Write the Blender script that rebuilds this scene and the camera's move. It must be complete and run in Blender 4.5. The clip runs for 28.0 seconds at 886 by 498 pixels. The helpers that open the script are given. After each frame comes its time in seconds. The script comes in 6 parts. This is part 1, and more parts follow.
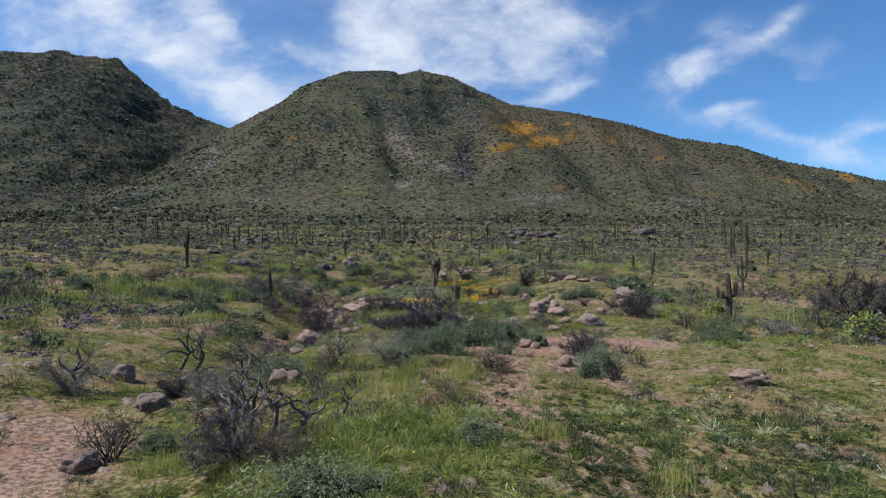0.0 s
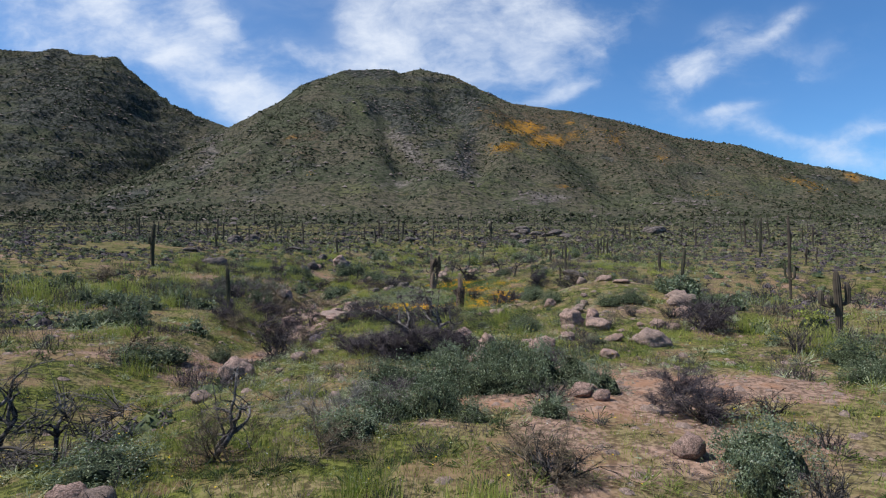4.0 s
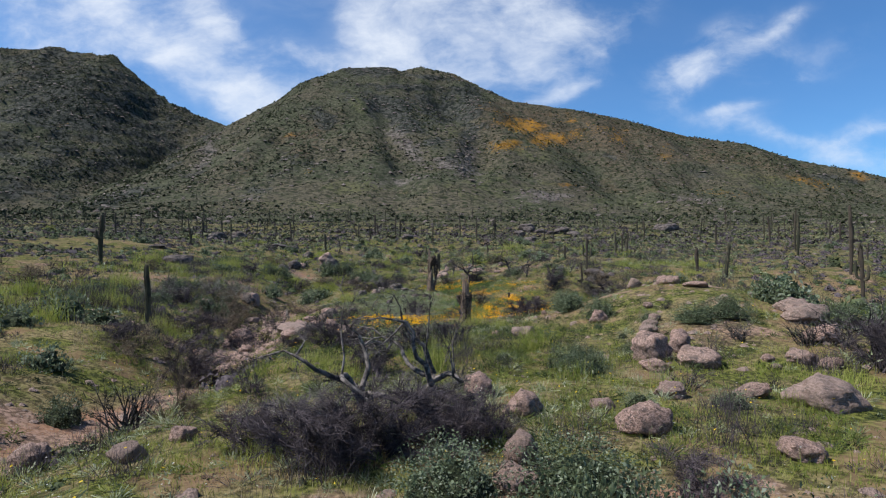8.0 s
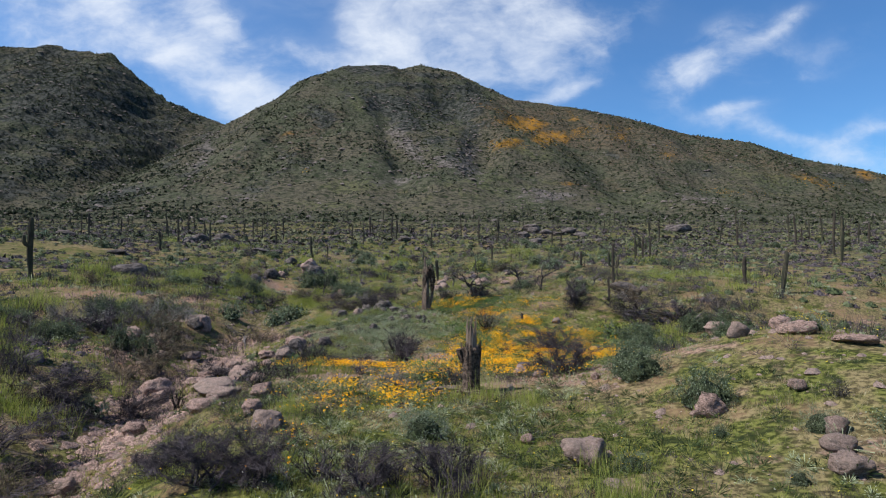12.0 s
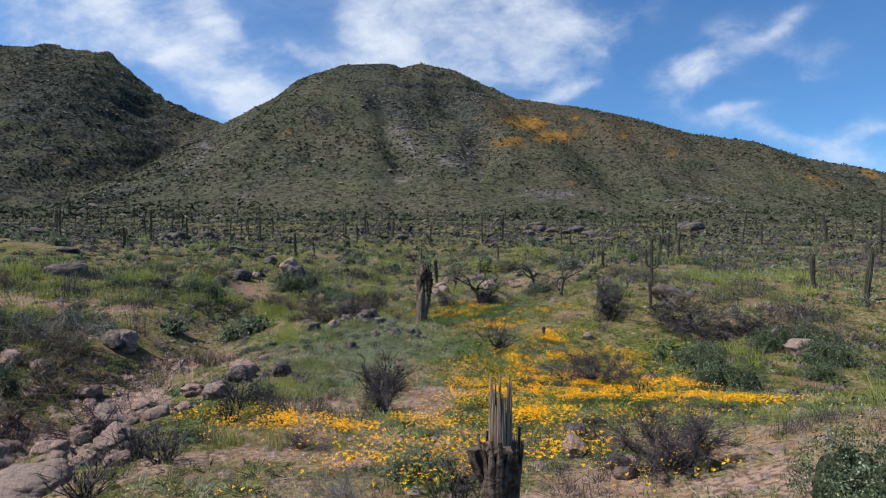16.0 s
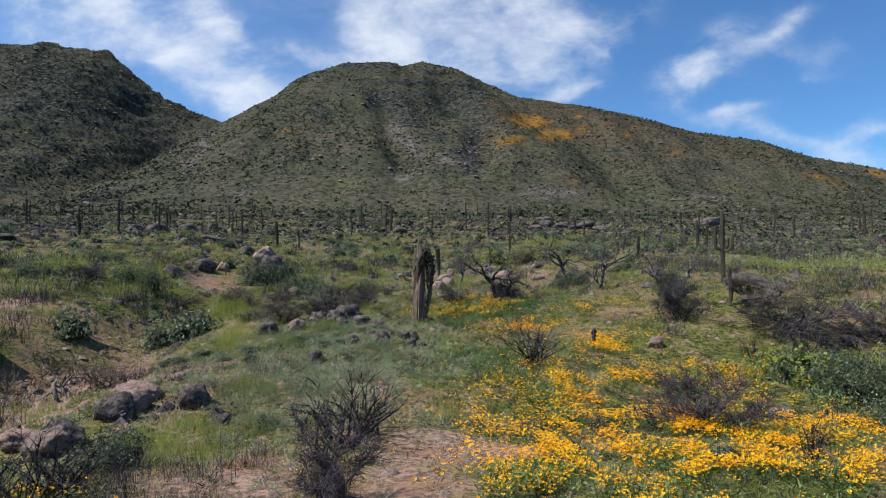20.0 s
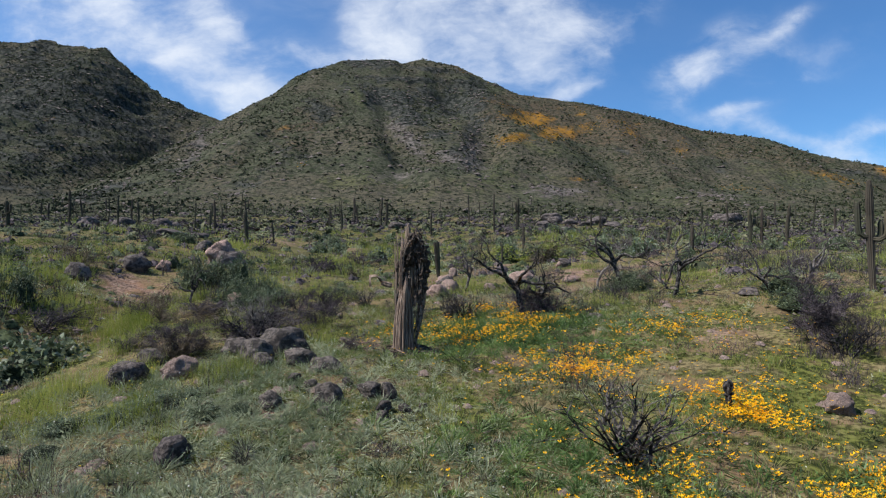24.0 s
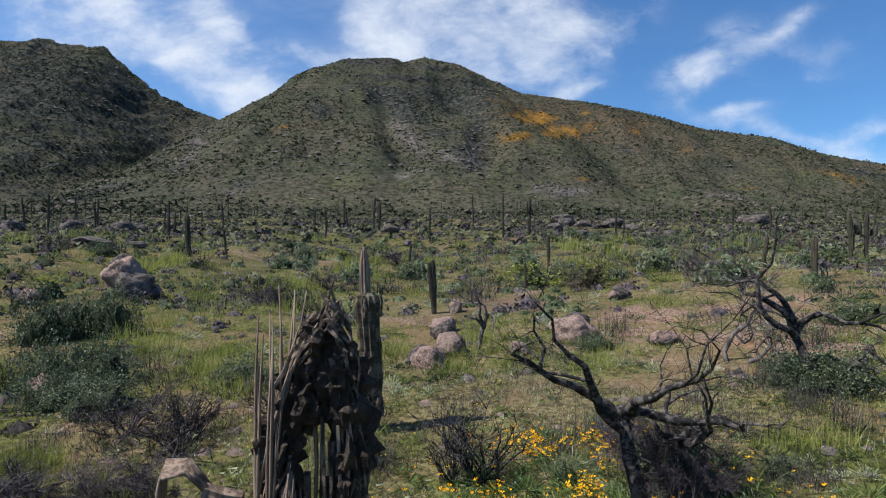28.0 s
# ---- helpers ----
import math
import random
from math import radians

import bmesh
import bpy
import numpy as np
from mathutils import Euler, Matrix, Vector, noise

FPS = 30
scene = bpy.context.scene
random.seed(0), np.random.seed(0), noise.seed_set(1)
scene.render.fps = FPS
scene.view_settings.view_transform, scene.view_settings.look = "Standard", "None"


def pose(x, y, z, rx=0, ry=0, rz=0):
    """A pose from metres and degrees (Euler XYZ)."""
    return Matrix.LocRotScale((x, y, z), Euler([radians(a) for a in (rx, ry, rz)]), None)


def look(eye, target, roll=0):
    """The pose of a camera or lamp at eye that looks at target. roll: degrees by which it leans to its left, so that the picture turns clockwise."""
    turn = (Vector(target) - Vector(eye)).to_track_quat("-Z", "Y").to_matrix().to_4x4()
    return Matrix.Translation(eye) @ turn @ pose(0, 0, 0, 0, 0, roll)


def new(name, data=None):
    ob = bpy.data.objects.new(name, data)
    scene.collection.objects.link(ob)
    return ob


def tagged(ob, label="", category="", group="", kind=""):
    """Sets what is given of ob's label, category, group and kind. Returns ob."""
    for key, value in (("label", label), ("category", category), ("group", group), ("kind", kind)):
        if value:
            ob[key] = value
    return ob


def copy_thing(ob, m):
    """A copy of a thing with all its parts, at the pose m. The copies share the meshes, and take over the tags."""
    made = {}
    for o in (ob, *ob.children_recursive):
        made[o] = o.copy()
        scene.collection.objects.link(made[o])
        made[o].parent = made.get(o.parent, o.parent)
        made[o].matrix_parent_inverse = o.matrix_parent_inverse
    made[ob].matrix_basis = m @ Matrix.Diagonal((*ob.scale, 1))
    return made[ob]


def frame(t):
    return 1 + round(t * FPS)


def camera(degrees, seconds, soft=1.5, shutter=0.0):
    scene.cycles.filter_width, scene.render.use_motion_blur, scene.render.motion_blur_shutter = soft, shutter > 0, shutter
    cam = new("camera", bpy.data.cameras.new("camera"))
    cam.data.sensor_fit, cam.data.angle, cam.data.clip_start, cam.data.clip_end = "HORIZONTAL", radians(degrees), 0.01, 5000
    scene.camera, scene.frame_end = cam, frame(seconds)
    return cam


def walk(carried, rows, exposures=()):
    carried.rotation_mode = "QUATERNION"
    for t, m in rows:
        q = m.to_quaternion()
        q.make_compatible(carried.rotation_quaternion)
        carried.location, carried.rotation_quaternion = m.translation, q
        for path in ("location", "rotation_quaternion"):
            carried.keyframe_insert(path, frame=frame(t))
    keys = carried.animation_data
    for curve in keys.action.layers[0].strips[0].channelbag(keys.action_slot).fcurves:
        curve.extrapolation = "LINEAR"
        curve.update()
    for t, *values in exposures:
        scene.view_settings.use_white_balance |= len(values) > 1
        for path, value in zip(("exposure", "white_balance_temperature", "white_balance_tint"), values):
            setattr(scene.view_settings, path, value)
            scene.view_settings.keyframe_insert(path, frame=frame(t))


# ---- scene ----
cam = camera(72.0, 28.0, soft=1.15)
# seconds, place in metres, yaw, pitch and roll in degrees
PATH = [
    (0.0, -0.000, 0.000, 2.800, -0.30, 0.78, -0.19),
    (0.5, 0.011, 0.880, 2.791, -0.30, 0.79, -0.20),
    (1.0, 0.021, 1.770, 2.768, -0.29, 0.81, -0.21),
    (1.5, 0.027, 2.690, 2.719, -0.28, 0.82, -0.22),
    (2.0, 0.031, 3.635, 2.671, -0.27, 0.83, -0.22),
    (2.5, 0.036, 4.580, 2.622, -0.26, 0.84, -0.23),
    (3.0, 0.046, 5.513, 2.581, -0.26, 0.84, -0.24),
    (3.5, 0.060, 6.468, 2.552, -0.23, 0.85, -0.25),
    (5.5, 0.098, 10.665, 2.476, -0.20, 0.82, -0.23),
    (6.0, 0.099, 11.715, 2.453, -0.20, 0.81, -0.22),
    (6.5, 0.106, 12.731, 2.427, -0.19, 0.81, -0.23),
    (7.0, 0.122, 13.731, 2.394, -0.19, 0.83, -0.24),
    (7.5, 0.149, 14.720, 2.358, -0.17, 0.84, -0.25),
    (8.0, 0.176, 15.703, 2.315, -0.16, 0.84, -0.25),
    (8.5, 0.202, 16.664, 2.289, -0.16, 0.83, -0.25),
    (9.0, 0.198, 17.669, 2.267, -0.15, 0.83, -0.26),
    (9.5, 0.191, 18.690, 2.232, -0.14, 0.83, -0.26),
    (10.0, 0.226, 19.689, 2.217, -0.13, 0.83, -0.24),
    (10.5, 0.301, 20.617, 2.249, -0.13, 0.81, -0.25),
    (11.0, 0.352, 21.553, 2.386, -0.12, 0.81, -0.24),
    (11.5, 0.361, 22.477, 2.636, -0.12, 0.80, -0.24),
    (12.0, 0.367, 23.395, 3.029, -0.10, 0.78, -0.23),
    (12.5, 0.370, 24.307, 3.388, -0.09, 0.78, -0.22),
    (14.5, 0.364, 27.946, 3.404, -0.06, 0.77, -0.18),
    (15.0, 0.383, 28.878, 3.275, -0.06, 0.79, -0.20),
    (15.5, 0.412, 29.806, 3.082, -0.05, 0.81, -0.21),
    (16.0, 0.439, 30.737, 2.895, -0.05, 0.82, -0.22),
    (16.5, 0.454, 31.673, 2.707, -0.04, 0.84, -0.26),
    (17.0, 0.447, 32.611, 2.500, -0.03, 0.85, -0.24),
    (17.5, 0.404, 33.573, 2.319, -0.01, 0.87, -0.25),
    (18.0, 0.321, 34.504, 2.176, 0.00, 0.87, -0.24),
    (18.5, 0.234, 35.403, 2.088, 0.00, 0.88, -0.26),
    (19.0, 0.211, 36.400, 2.087, 0.02, 0.88, -0.26),
    (19.5, 0.242, 37.399, 2.085, 0.03, 0.89, -0.26),
    (20.0, 0.283, 38.404, 2.071, 0.05, 0.89, -0.27),
    (20.5, 0.315, 39.419, 2.048, 0.06, 0.90, -0.28),
    (21.0, 0.328, 40.440, 2.024, 0.08, 0.91, -0.26),
    (21.5, 0.331, 41.507, 2.000, 0.09, 0.92, -0.25),
    (23.5, 0.300, 45.665, 1.917, 0.12, 0.84, -0.23),
    (24.0, 0.312, 46.807, 1.895, 0.14, 0.87, -0.25),
    (24.5, 0.322, 48.020, 1.875, 0.15, 0.87, -0.25),
    (25.0, 0.323, 49.246, 1.925, 0.17, 0.89, -0.25),
    (25.5, 0.329, 50.485, 2.009, 0.19, 0.88, -0.25),
    (26.0, 0.340, 51.781, 2.127, 0.21, 0.88, -0.26),
    (26.5, 0.352, 53.086, 2.256, 0.24, 0.88, -0.28),
    (27.0, 0.368, 54.342, 2.378, 0.27, 0.89, -0.28),
    (27.5, 0.397, 55.584, 2.543, 0.29, 0.89, -0.29),
    (28.0, 0.418, 56.889, 2.837, 0.31, 0.89, -0.27),
]
walk(cam, [(t, pose(x, y, z, 90 + pitch, roll, yaw)) for t, x, y, z, yaw, pitch, roll in PATH])

# ---------------------------------------------------------------- sky, sun
SUN_WAY = Vector((-.60, -.10, .80)).normalized()
sun = new("sun", bpy.data.lights.new("sun", "SUN"))
sun.data.energy, sun.data.angle, sun.data.color = 5.9, radians(.55), (1.0, .98, .95)
sun.matrix_world = look(SUN_WAY * 300, (0, 0, 0))

world = bpy.data.worlds.new("sky")
scene.world = world
world.use_nodes = True


class Nodes:
    """Short hand for building a node tree."""

    def __init__(self, tree):
        self.tree = tree
        tree.nodes.clear()

    def add(self, kind, ins=(), operation="", attribute_name=""):
        n = self.tree.nodes.new(kind)
        if operation:
            n.operation = operation
        if attribute_name:
            n.attribute_name = attribute_name
        if kind == "ShaderNodeMapRange":
            n.interpolation_type = "SMOOTHSTEP"
        for key, value in dict(ins).items():
            if hasattr(value, "is_linked"):
                self.tree.links.new(value, n.inputs[key])
            else:
                n.inputs[key].default_value = value
        return n

    def math(self, op, a, b=0.0, c=0.0):
        return self.add("ShaderNodeMath", {0: a, 1: b, 2: c}, operation=op).outputs[0]

    def span(self, v, a, b, lo=0.0, hi=1.0):
        return self.add("ShaderNodeMapRange", {0: v, 1: a, 2: b, 3: lo, 4: hi}).outputs[0]

    def mix(self, fac, a, b, blend="MIX"):
        n = self.add("ShaderNodeMix")
        n.data_type, n.blend_type = "RGBA", blend
        for key, value in ((0, fac), (6, a), (7, b)):
            if hasattr(value, "is_linked"):
                self.tree.links.new(value, n.inputs[key])
            else:
                n.inputs[key].default_value = value
        return n.outputs[2]

    def noise(self, where, scale, detail=4.0, rough=.55, warp=0.0):
        return self.add("ShaderNodeTexNoise", {"Vector": where, "Scale": scale, "Detail": detail, "Roughness": rough, "Distortion": warp}).outputs[0]

    def grit(self, where, scale, detail=4.0, rough=.55):
        """Noise with its range drawn apart, so that patches stand out."""
        octaves = [rough ** k for k in range(int(detail) + 1)]
        gain = 1.5 * sum(octaves) / math.sqrt(sum(o * o for o in octaves))
        return self.math("ADD", self.math("MULTIPLY", self.noise(where, scale, detail, rough), gain), .5 - gain * .5)


def c4(*v):
    return (*v, 1.0)


sk = Nodes(world.node_tree)
dome = sk.add("ShaderNodeTexSky")
dome.sky_type, dome.sun_disc = "NISHITA", False
dome.sun_elevation, dome.sun_rotation = math.asin(SUN_WAY.z), math.atan2(SUN_WAY.x, SUN_WAY.y)
dome.altitude, dome.air_density, dome.dust_density, dome.ozone_density = 900, 1.0, .1, 4.0
air = dome.outputs[0]
way = sk.add("ShaderNodeTexCoord").outputs["Generated"]
axes = sk.add("ShaderNodeSeparateXYZ", {0: way})
ahead = sk.math("MAXIMUM", axes.outputs[1], .05)
u = sk.math("DIVIDE", axes.outputs[0], ahead)
v = sk.math("DIVIDE", axes.outputs[2], ahead)
flat = sk.add("ShaderNodeCombineXYZ", {0: u, 1: v, 2: 0.0}).outputs[0]
warp = sk.add("ShaderNodeTexNoise", {"Vector": flat, "Scale": 5.0, "Detail": 4.0, "Roughness": .55})
shift = sk.add("ShaderNodeVectorMath", {0: warp.outputs["Color"], 1: (.5, .5, .5)}, operation="SUBTRACT").outputs[0]
bent = sk.add("ShaderNodeVectorMath", {0: flat, 1: sk.add("ShaderNodeVectorMath", {0: shift, 1: (.10, .07, 0)}, operation="MULTIPLY").outputs[0]}, operation="ADD").outputs[0]
bu, bv = (sk.add("ShaderNodeSeparateXYZ", {0: bent}).outputs[i] for i in (0, 1))
streaks = sk.add("ShaderNodeMapping", {"Vector": bent, "Rotation": (0, 0, radians(-32)), "Scale": (3.0, 6.0, 1.0)}).outputs[0]
wisps = sk.noise(streaks, 1.6, 8.0, .58, .6)
puffs = sk.noise(bent, 6.0, 7.0, .55, .3)
cover = None
# cirrus banks: middle, half length, half width, lean, density
for cu, cv, lu, lv, lean, dense in ((-.44, .335, .19, .034, -36, .95), (-.385, .385, .05, .030, -30, .95), (-.56, .39, .20, .05, -22, .62), (-.68, .37, .10, .04, -25, .5), (-.30, .27, .10, .04, -40, .5), (-.23, .32, .05, .022, -30, .6),
                                    (-.06, .385, .07, .055, 65, .95), (.05, .375, .13, .06, 15, .95), (.13, .34, .09, .05, 30, .7), (-.14, .40, .05, .03, -70, .75), (-.20, .29, .10, .03, 30, .5), (.02, .31, .10, .03, 0, .6),
                                    (.29, .385, .10, .03, 45, .42), (.45, .335, .085, .034, 22, .66), (.545, .375, .05, .011, 27, .75), (.41, .30, .07, .028, 50, .35), (.19, .272, .05, .012, 15, .85), (.50, .318, .10, .02, 10, .25),
                                    (.475, .246, .040, .009, 10, .8), (.47, .225, .05, .014, 5, .4), (.60, .188, .11, .014, -14, .6), (.70, .205, .08, .018, 22, .62), (.72, .165, .08, .018, 0, .65), (.56, .296, .05, .010, 10, .4), (.66, .34, .08, .03, 30, .2)):
    du, dv = sk.math("SUBTRACT", bu, cu), sk.math("SUBTRACT", bv, cv)
    ca, sa = math.cos(radians(lean)), math.sin(radians(lean))
    p = sk.math("ADD", sk.math("MULTIPLY", du, ca / lu), sk.math("MULTIPLY", dv, sa / lu))
    q = sk.math("ADD", sk.math("MULTIPLY", du, -sa / lv), sk.math("MULTIPLY", dv, ca / lv))
    r = sk.math("ADD", sk.math("MULTIPLY", p, p), sk.math("MULTIPLY", q, q))
    bank = sk.math("MULTIPLY", sk.math("EXPONENT", sk.math("MULTIPLY", r, -.7)), dense)
    cover = bank if cover is None else sk.math("SUBTRACT", sk.math("ADD", cover, bank), sk.math("MULTIPLY", cover, bank))
lumps = sk.math("ADD", sk.math("MULTIPLY", sk.grit(streaks, 2.0, 8, .62), .6), sk.math("MULTIPLY", sk.grit(bent, 8.0, 7, .6), .4))
ragged = sk.math("ADD", sk.math("MULTIPLY", cover, .85), sk.math("MULTIPLY", sk.math("SUBTRACT", lumps, .55), sk.math("MULTIPLY", sk.math("MINIMUM", sk.math("MULTIPLY", cover, 2.5), 1.0), .95)))
veil = sk.math("MULTIPLY", sk.span(u, .35, -.25, .02, .13), sk.span(wisps, .35, .7, .4, 1.0))
amount = sk.math("MINIMUM", sk.math("ADD", sk.math("MULTIPLY", sk.span(ragged, .02, 1.15), .85), veil), .85)
clear = sk.mix(1.0, air, c4(.56, .90, 1.16), "MULTIPLY")
sky_colour = sk.mix(amount, clear, c4(7.0, 7.5, 8.3))
sk.tree.links.new(sk.add("ShaderNodeBackground", {"Color": sky_colour, "Strength": .112}).outputs[0], sk.add("ShaderNodeOutputWorld").inputs[0])
scene.view_settings.exposure = 0.15

# ---------------------------------------------------------------- materials
def material(name, build, rough=.9, bump=0.0, see=0.0, gloss=.2):
    """build(nodes, place) gives the colour and, if any, the height for the relief."""
    m = bpy.data.materials.new(name)
    m.use_nodes = True
    n = Nodes(m.node_tree)
    place = n.add("ShaderNodeTexCoord").outputs["Object"]
    colour, height = build(n, place)
    skin = n.add("ShaderNodeBsdfPrincipled", {"Base Color": colour, "Roughness": rough, "Specular IOR Level": gloss})
    if height is not None and bump:
        n.tree.links.new(n.add("ShaderNodeBump", {"Height": height, "Strength": 1.0, "Distance": bump}).outputs[0], skin.inputs["Normal"])
    out = skin.outputs[0]
    if see:
        glow = n.add("ShaderNodeBsdfTranslucent", {"Color": colour}).outputs[0]
        out = n.add("ShaderNodeMixShader", {0: see, 1: out, 2: glow}).outputs[0]
    n.tree.links.new(out, n.add("ShaderNodeOutputMaterial").inputs[0])
    return m


def earth(n, place):
    cover_here = n.add("ShaderNodeAttribute", attribute_name="cover").outputs["Fac"]
    high = n.add("ShaderNodeAttribute", attribute_name="hill").outputs["Fac"]
    fine, mid, wide = n.grit(place, 9, 6, .65), n.grit(place, .9, 5, .6), n.grit(place, .07, 5, .55)
    soil = n.mix(n.span(fine, .2, .8), c4(.10, .066, .048), c4(.29, .19, .14))
    soil = n.mix(n.span(mid, .4, .8, 0, .8), soil, c4(.25, .135, .082))
    pebbles = n.add("ShaderNodeTexVoronoi", {"Vector": place, "Scale": 11.0}).outputs["Distance"]
    soil = n.mix(n.span(pebbles, .12, .26, .7, 0), soil, c4(.30, .235, .20))
    straw = n.mix(n.span(fine, .2, .8), c4(.064, .052, .026), c4(.205, .162, .082))
    green = n.mix(n.span(fine, .2, .8), c4(.030, .036, .010), c4(.130, .134, .036))
    green = n.mix(n.span(n.grit(place, 2.6, 5, .65), .5, .8, 0, .75), green, c4(.016, .022, .010))
    sward = n.mix(n.span(n.math("ADD", mid, n.math("MULTIPLY", wide, .6)), .6, 1.05), green, straw)
    sward = n.mix(n.span(n.grit(place, .55, 5, .65), .58, .85, 0, .65), sward, c4(.19, .12, .072))
    here = n.mix(n.span(n.math("ADD", cover_here, n.math("MULTIPLY", n.math("SUBTRACT", mid, .5), .55)), .25, .6), soil, sward)
    brushy = n.add("ShaderNodeAttribute", attribute_name="plain").outputs["Fac"]
    tufts = n.mix(n.span(n.grit(place, .4, 6, .7), .35, .65), c4(.038, .041, .020), c4(.112, .102, .046))
    here = n.mix(n.math("MULTIPLY", brushy, n.span(n.grit(place, .12, 6, .68), .38, .66, .08, .75)), here, tufts)
    # hillsides: thin turf on stony soil, with patches of crag and darker ground, scree, fresh grass, dry brush and
    # poppies
    rag, fleck = n.grit(place, .045, 7, .68), n.grit(place, .3, 6, .75)

    def patch(key, low, high):
        there = n.add("ShaderNodeAttribute", attribute_name=key).outputs["Fac"]
        return n.span(n.math("ADD", there, n.math("MULTIPLY", n.math("SUBTRACT", rag, .5), .75)), low, high)

    def dots(scale, small, large, share):
        cell = n.add("ShaderNodeTexVoronoi", {"Vector": place, "Scale": scale})
        lot = n.add("ShaderNodeSeparateColor", {0: cell.outputs["Color"]}).outputs[0]
        return n.math("MULTIPLY", n.span(cell.outputs["Distance"], small, large, 1, 0), n.math("LESS_THAN", lot, share))

    scrub = n.mix(n.span(n.grit(place, .016, 5, .6), .3, .7), c4(.056, .060, .036), c4(.080, .070, .047))
    scrub = n.mix(n.math("MULTIPLY", patch("dry", .35, .7), .65), scrub, c4(.085, .058, .037))
    scrub = n.mix(n.math("MULTIPLY", patch("lush", .35, .7), .55), scrub, c4(.080, .086, .034))
    scrub = n.mix(n.span(fleck, .42, .66, 0, .9), scrub, c4(.021, .024, .016))
    scrub = n.mix(n.span(n.grit(place, .5, 6, .8), .62, .85, 0, .7), scrub, c4(.125, .105, .085))
    scrub = n.mix(n.math("MULTIPLY", dots(.16, .2, .45, .5), .85), scrub, c4(.024, .031, .016))
    scrub = n.mix(n.math("MULTIPLY", patch("scree", .35, .65), .8), scrub, n.mix(n.span(fleck, .35, .65), c4(.055, .050, .045), c4(.165, .14, .125)))
    scrub = n.mix(n.math("MULTIPLY", dots(.23, .08, .2, .16), .85), scrub, c4(.17, .145, .12))
    scrub = n.mix(n.math("MULTIPLY", patch("crag_dark", .26, .55), .92), scrub, n.mix(n.span(n.grit(place, .2, 7, .75), .42, .68), c4(.014, .017, .015), c4(.062, .062, .054)))
    scrub = n.mix(n.math("MULTIPLY", patch("gold", .34, .9), n.span(n.grit(place, .22, 5, .7), .3, .65, .25, .85)), scrub, c4(.27, .13, .018))
    colour = n.mix(n.span(high, 0, 1), here, scrub)
    height = n.math("ADD", n.math("MULTIPLY", fine, .35), n.math("ADD", mid, n.math("MULTIPLY", pebbles, -.25)))
    return colour, height


def tinted(low, high, scale=6.0, third=None, spread=.5):
    """Two tones by the grain, a third by the piece."""
    def build(n, place):
        fine = n.grit(place, scale, 6, .65)
        colour = n.mix(n.span(fine, .3, .7), c4(*low), c4(*high))
        piece = n.add("ShaderNodeNewGeometry").outputs["Random Per Island"]
        if third:
            colour = n.mix(n.span(piece, 1 - spread, 1.0, 0, .9), colour, c4(*third))
        own = n.add("ShaderNodeObjectInfo").outputs["Random"]
        return n.mix(n.span(own, 0, 1, 0, .3), colour, c4(*[v * .55 for v in low])), fine
    return build


def granite(n, place):
    fine, mid = n.grit(place, 24, 8, .75), n.grit(place, 3.2, 6, .65)
    colour = n.mix(n.span(fine, .15, .85), c4(.16, .10, .078), c4(.44, .30, .245))
    colour = n.mix(n.span(mid, .55, .95, 0, .8), colour, c4(.13, .095, .08))
    colour = n.mix(n.span(n.grit(place, 8, 7, .75), .68, .85, 0, .8), colour, c4(.05, .043, .04))
    own = n.add("ShaderNodeObjectInfo").outputs["Random"]
    colour = n.mix(n.span(own, .3, 1, 0, .55), colour, c4(.19, .15, .125))
    return colour, n.math("ADD", mid, n.math("MULTIPLY", fine, .5))


def charcoal(n, place):
    fine = n.grit(place, 14, 6, .65)
    return n.mix(n.span(fine, .45, .72), c4(.018, .016, .015), c4(.11, .095, .085)), fine


def weathered(n, place):
    long = n.add("ShaderNodeMapping", {"Vector": place, "Scale": (30, 30, 2.5)}).outputs[0]
    fine = n.grit(long, 1.0, 6, .6)
    colour = n.mix(n.span(fine, .3, .7), c4(.14, .092, .064), c4(.36, .262, .19))
    piece = n.add("ShaderNodeNewGeometry").outputs["Random Per Island"]
    return n.mix(n.span(piece, .2, 1, 0, .75), colour, c4(.10, .078, .066)), fine


def cactus(n, place):
    fine = n.grit(place, 5, 6, .6)
    tall = n.add("ShaderNodeMapping", {"Vector": place, "Scale": (9, 9, .8)}).outputs[0]
    colour = n.mix(n.span(n.grit(tall, 1.0, 5, .6), .35, .68), c4(.042, .042, .026), c4(.085, .072, .045))
    own = n.add("ShaderNodeObjectInfo").outputs["Random"]
    colour = n.mix(n.span(own, .25, .9, 0, .85), colour, c4(.062, .047, .036))
    return n.mix(n.span(fine, .55, .75, 0, .7), colour, c4(.035, .028, .022)), fine


EARTH = material("desert_soil", earth, 1.0, .012, gloss=.03)
GRANITE = material("granite", granite, .9, .02)
DARK_ROCK = material("dark_varnished_rock", tinted((.05, .041, .038), (.16, .13, .115), 7, (.20, .165, .145), .12), .9, .03)
PILE_ROCK = material("dull_grey_rock", tinted((.055, .046, .040), (.165, .135, .115), 6, None), .9, .03)
CHARCOAL = material("charred_wood", charcoal, .85, .004)
GREY_WOOD = material("grey_weathered_wood", tinted((.06, .051, .047), (.20, .172, .155), 12, (.035, .03, .027), .5), .85, .004)
TWIG = material("dry_purple_grey_twigs", tinted((.048, .038, .041), (.115, .093, .098), 9, (.022, .018, .019), .55), .9)
PALE_TWIG = material("pale_grey_twigs", tinted((.16, .14, .12), (.30, .27, .235), 9, (.08, .068, .06), .5), .9)
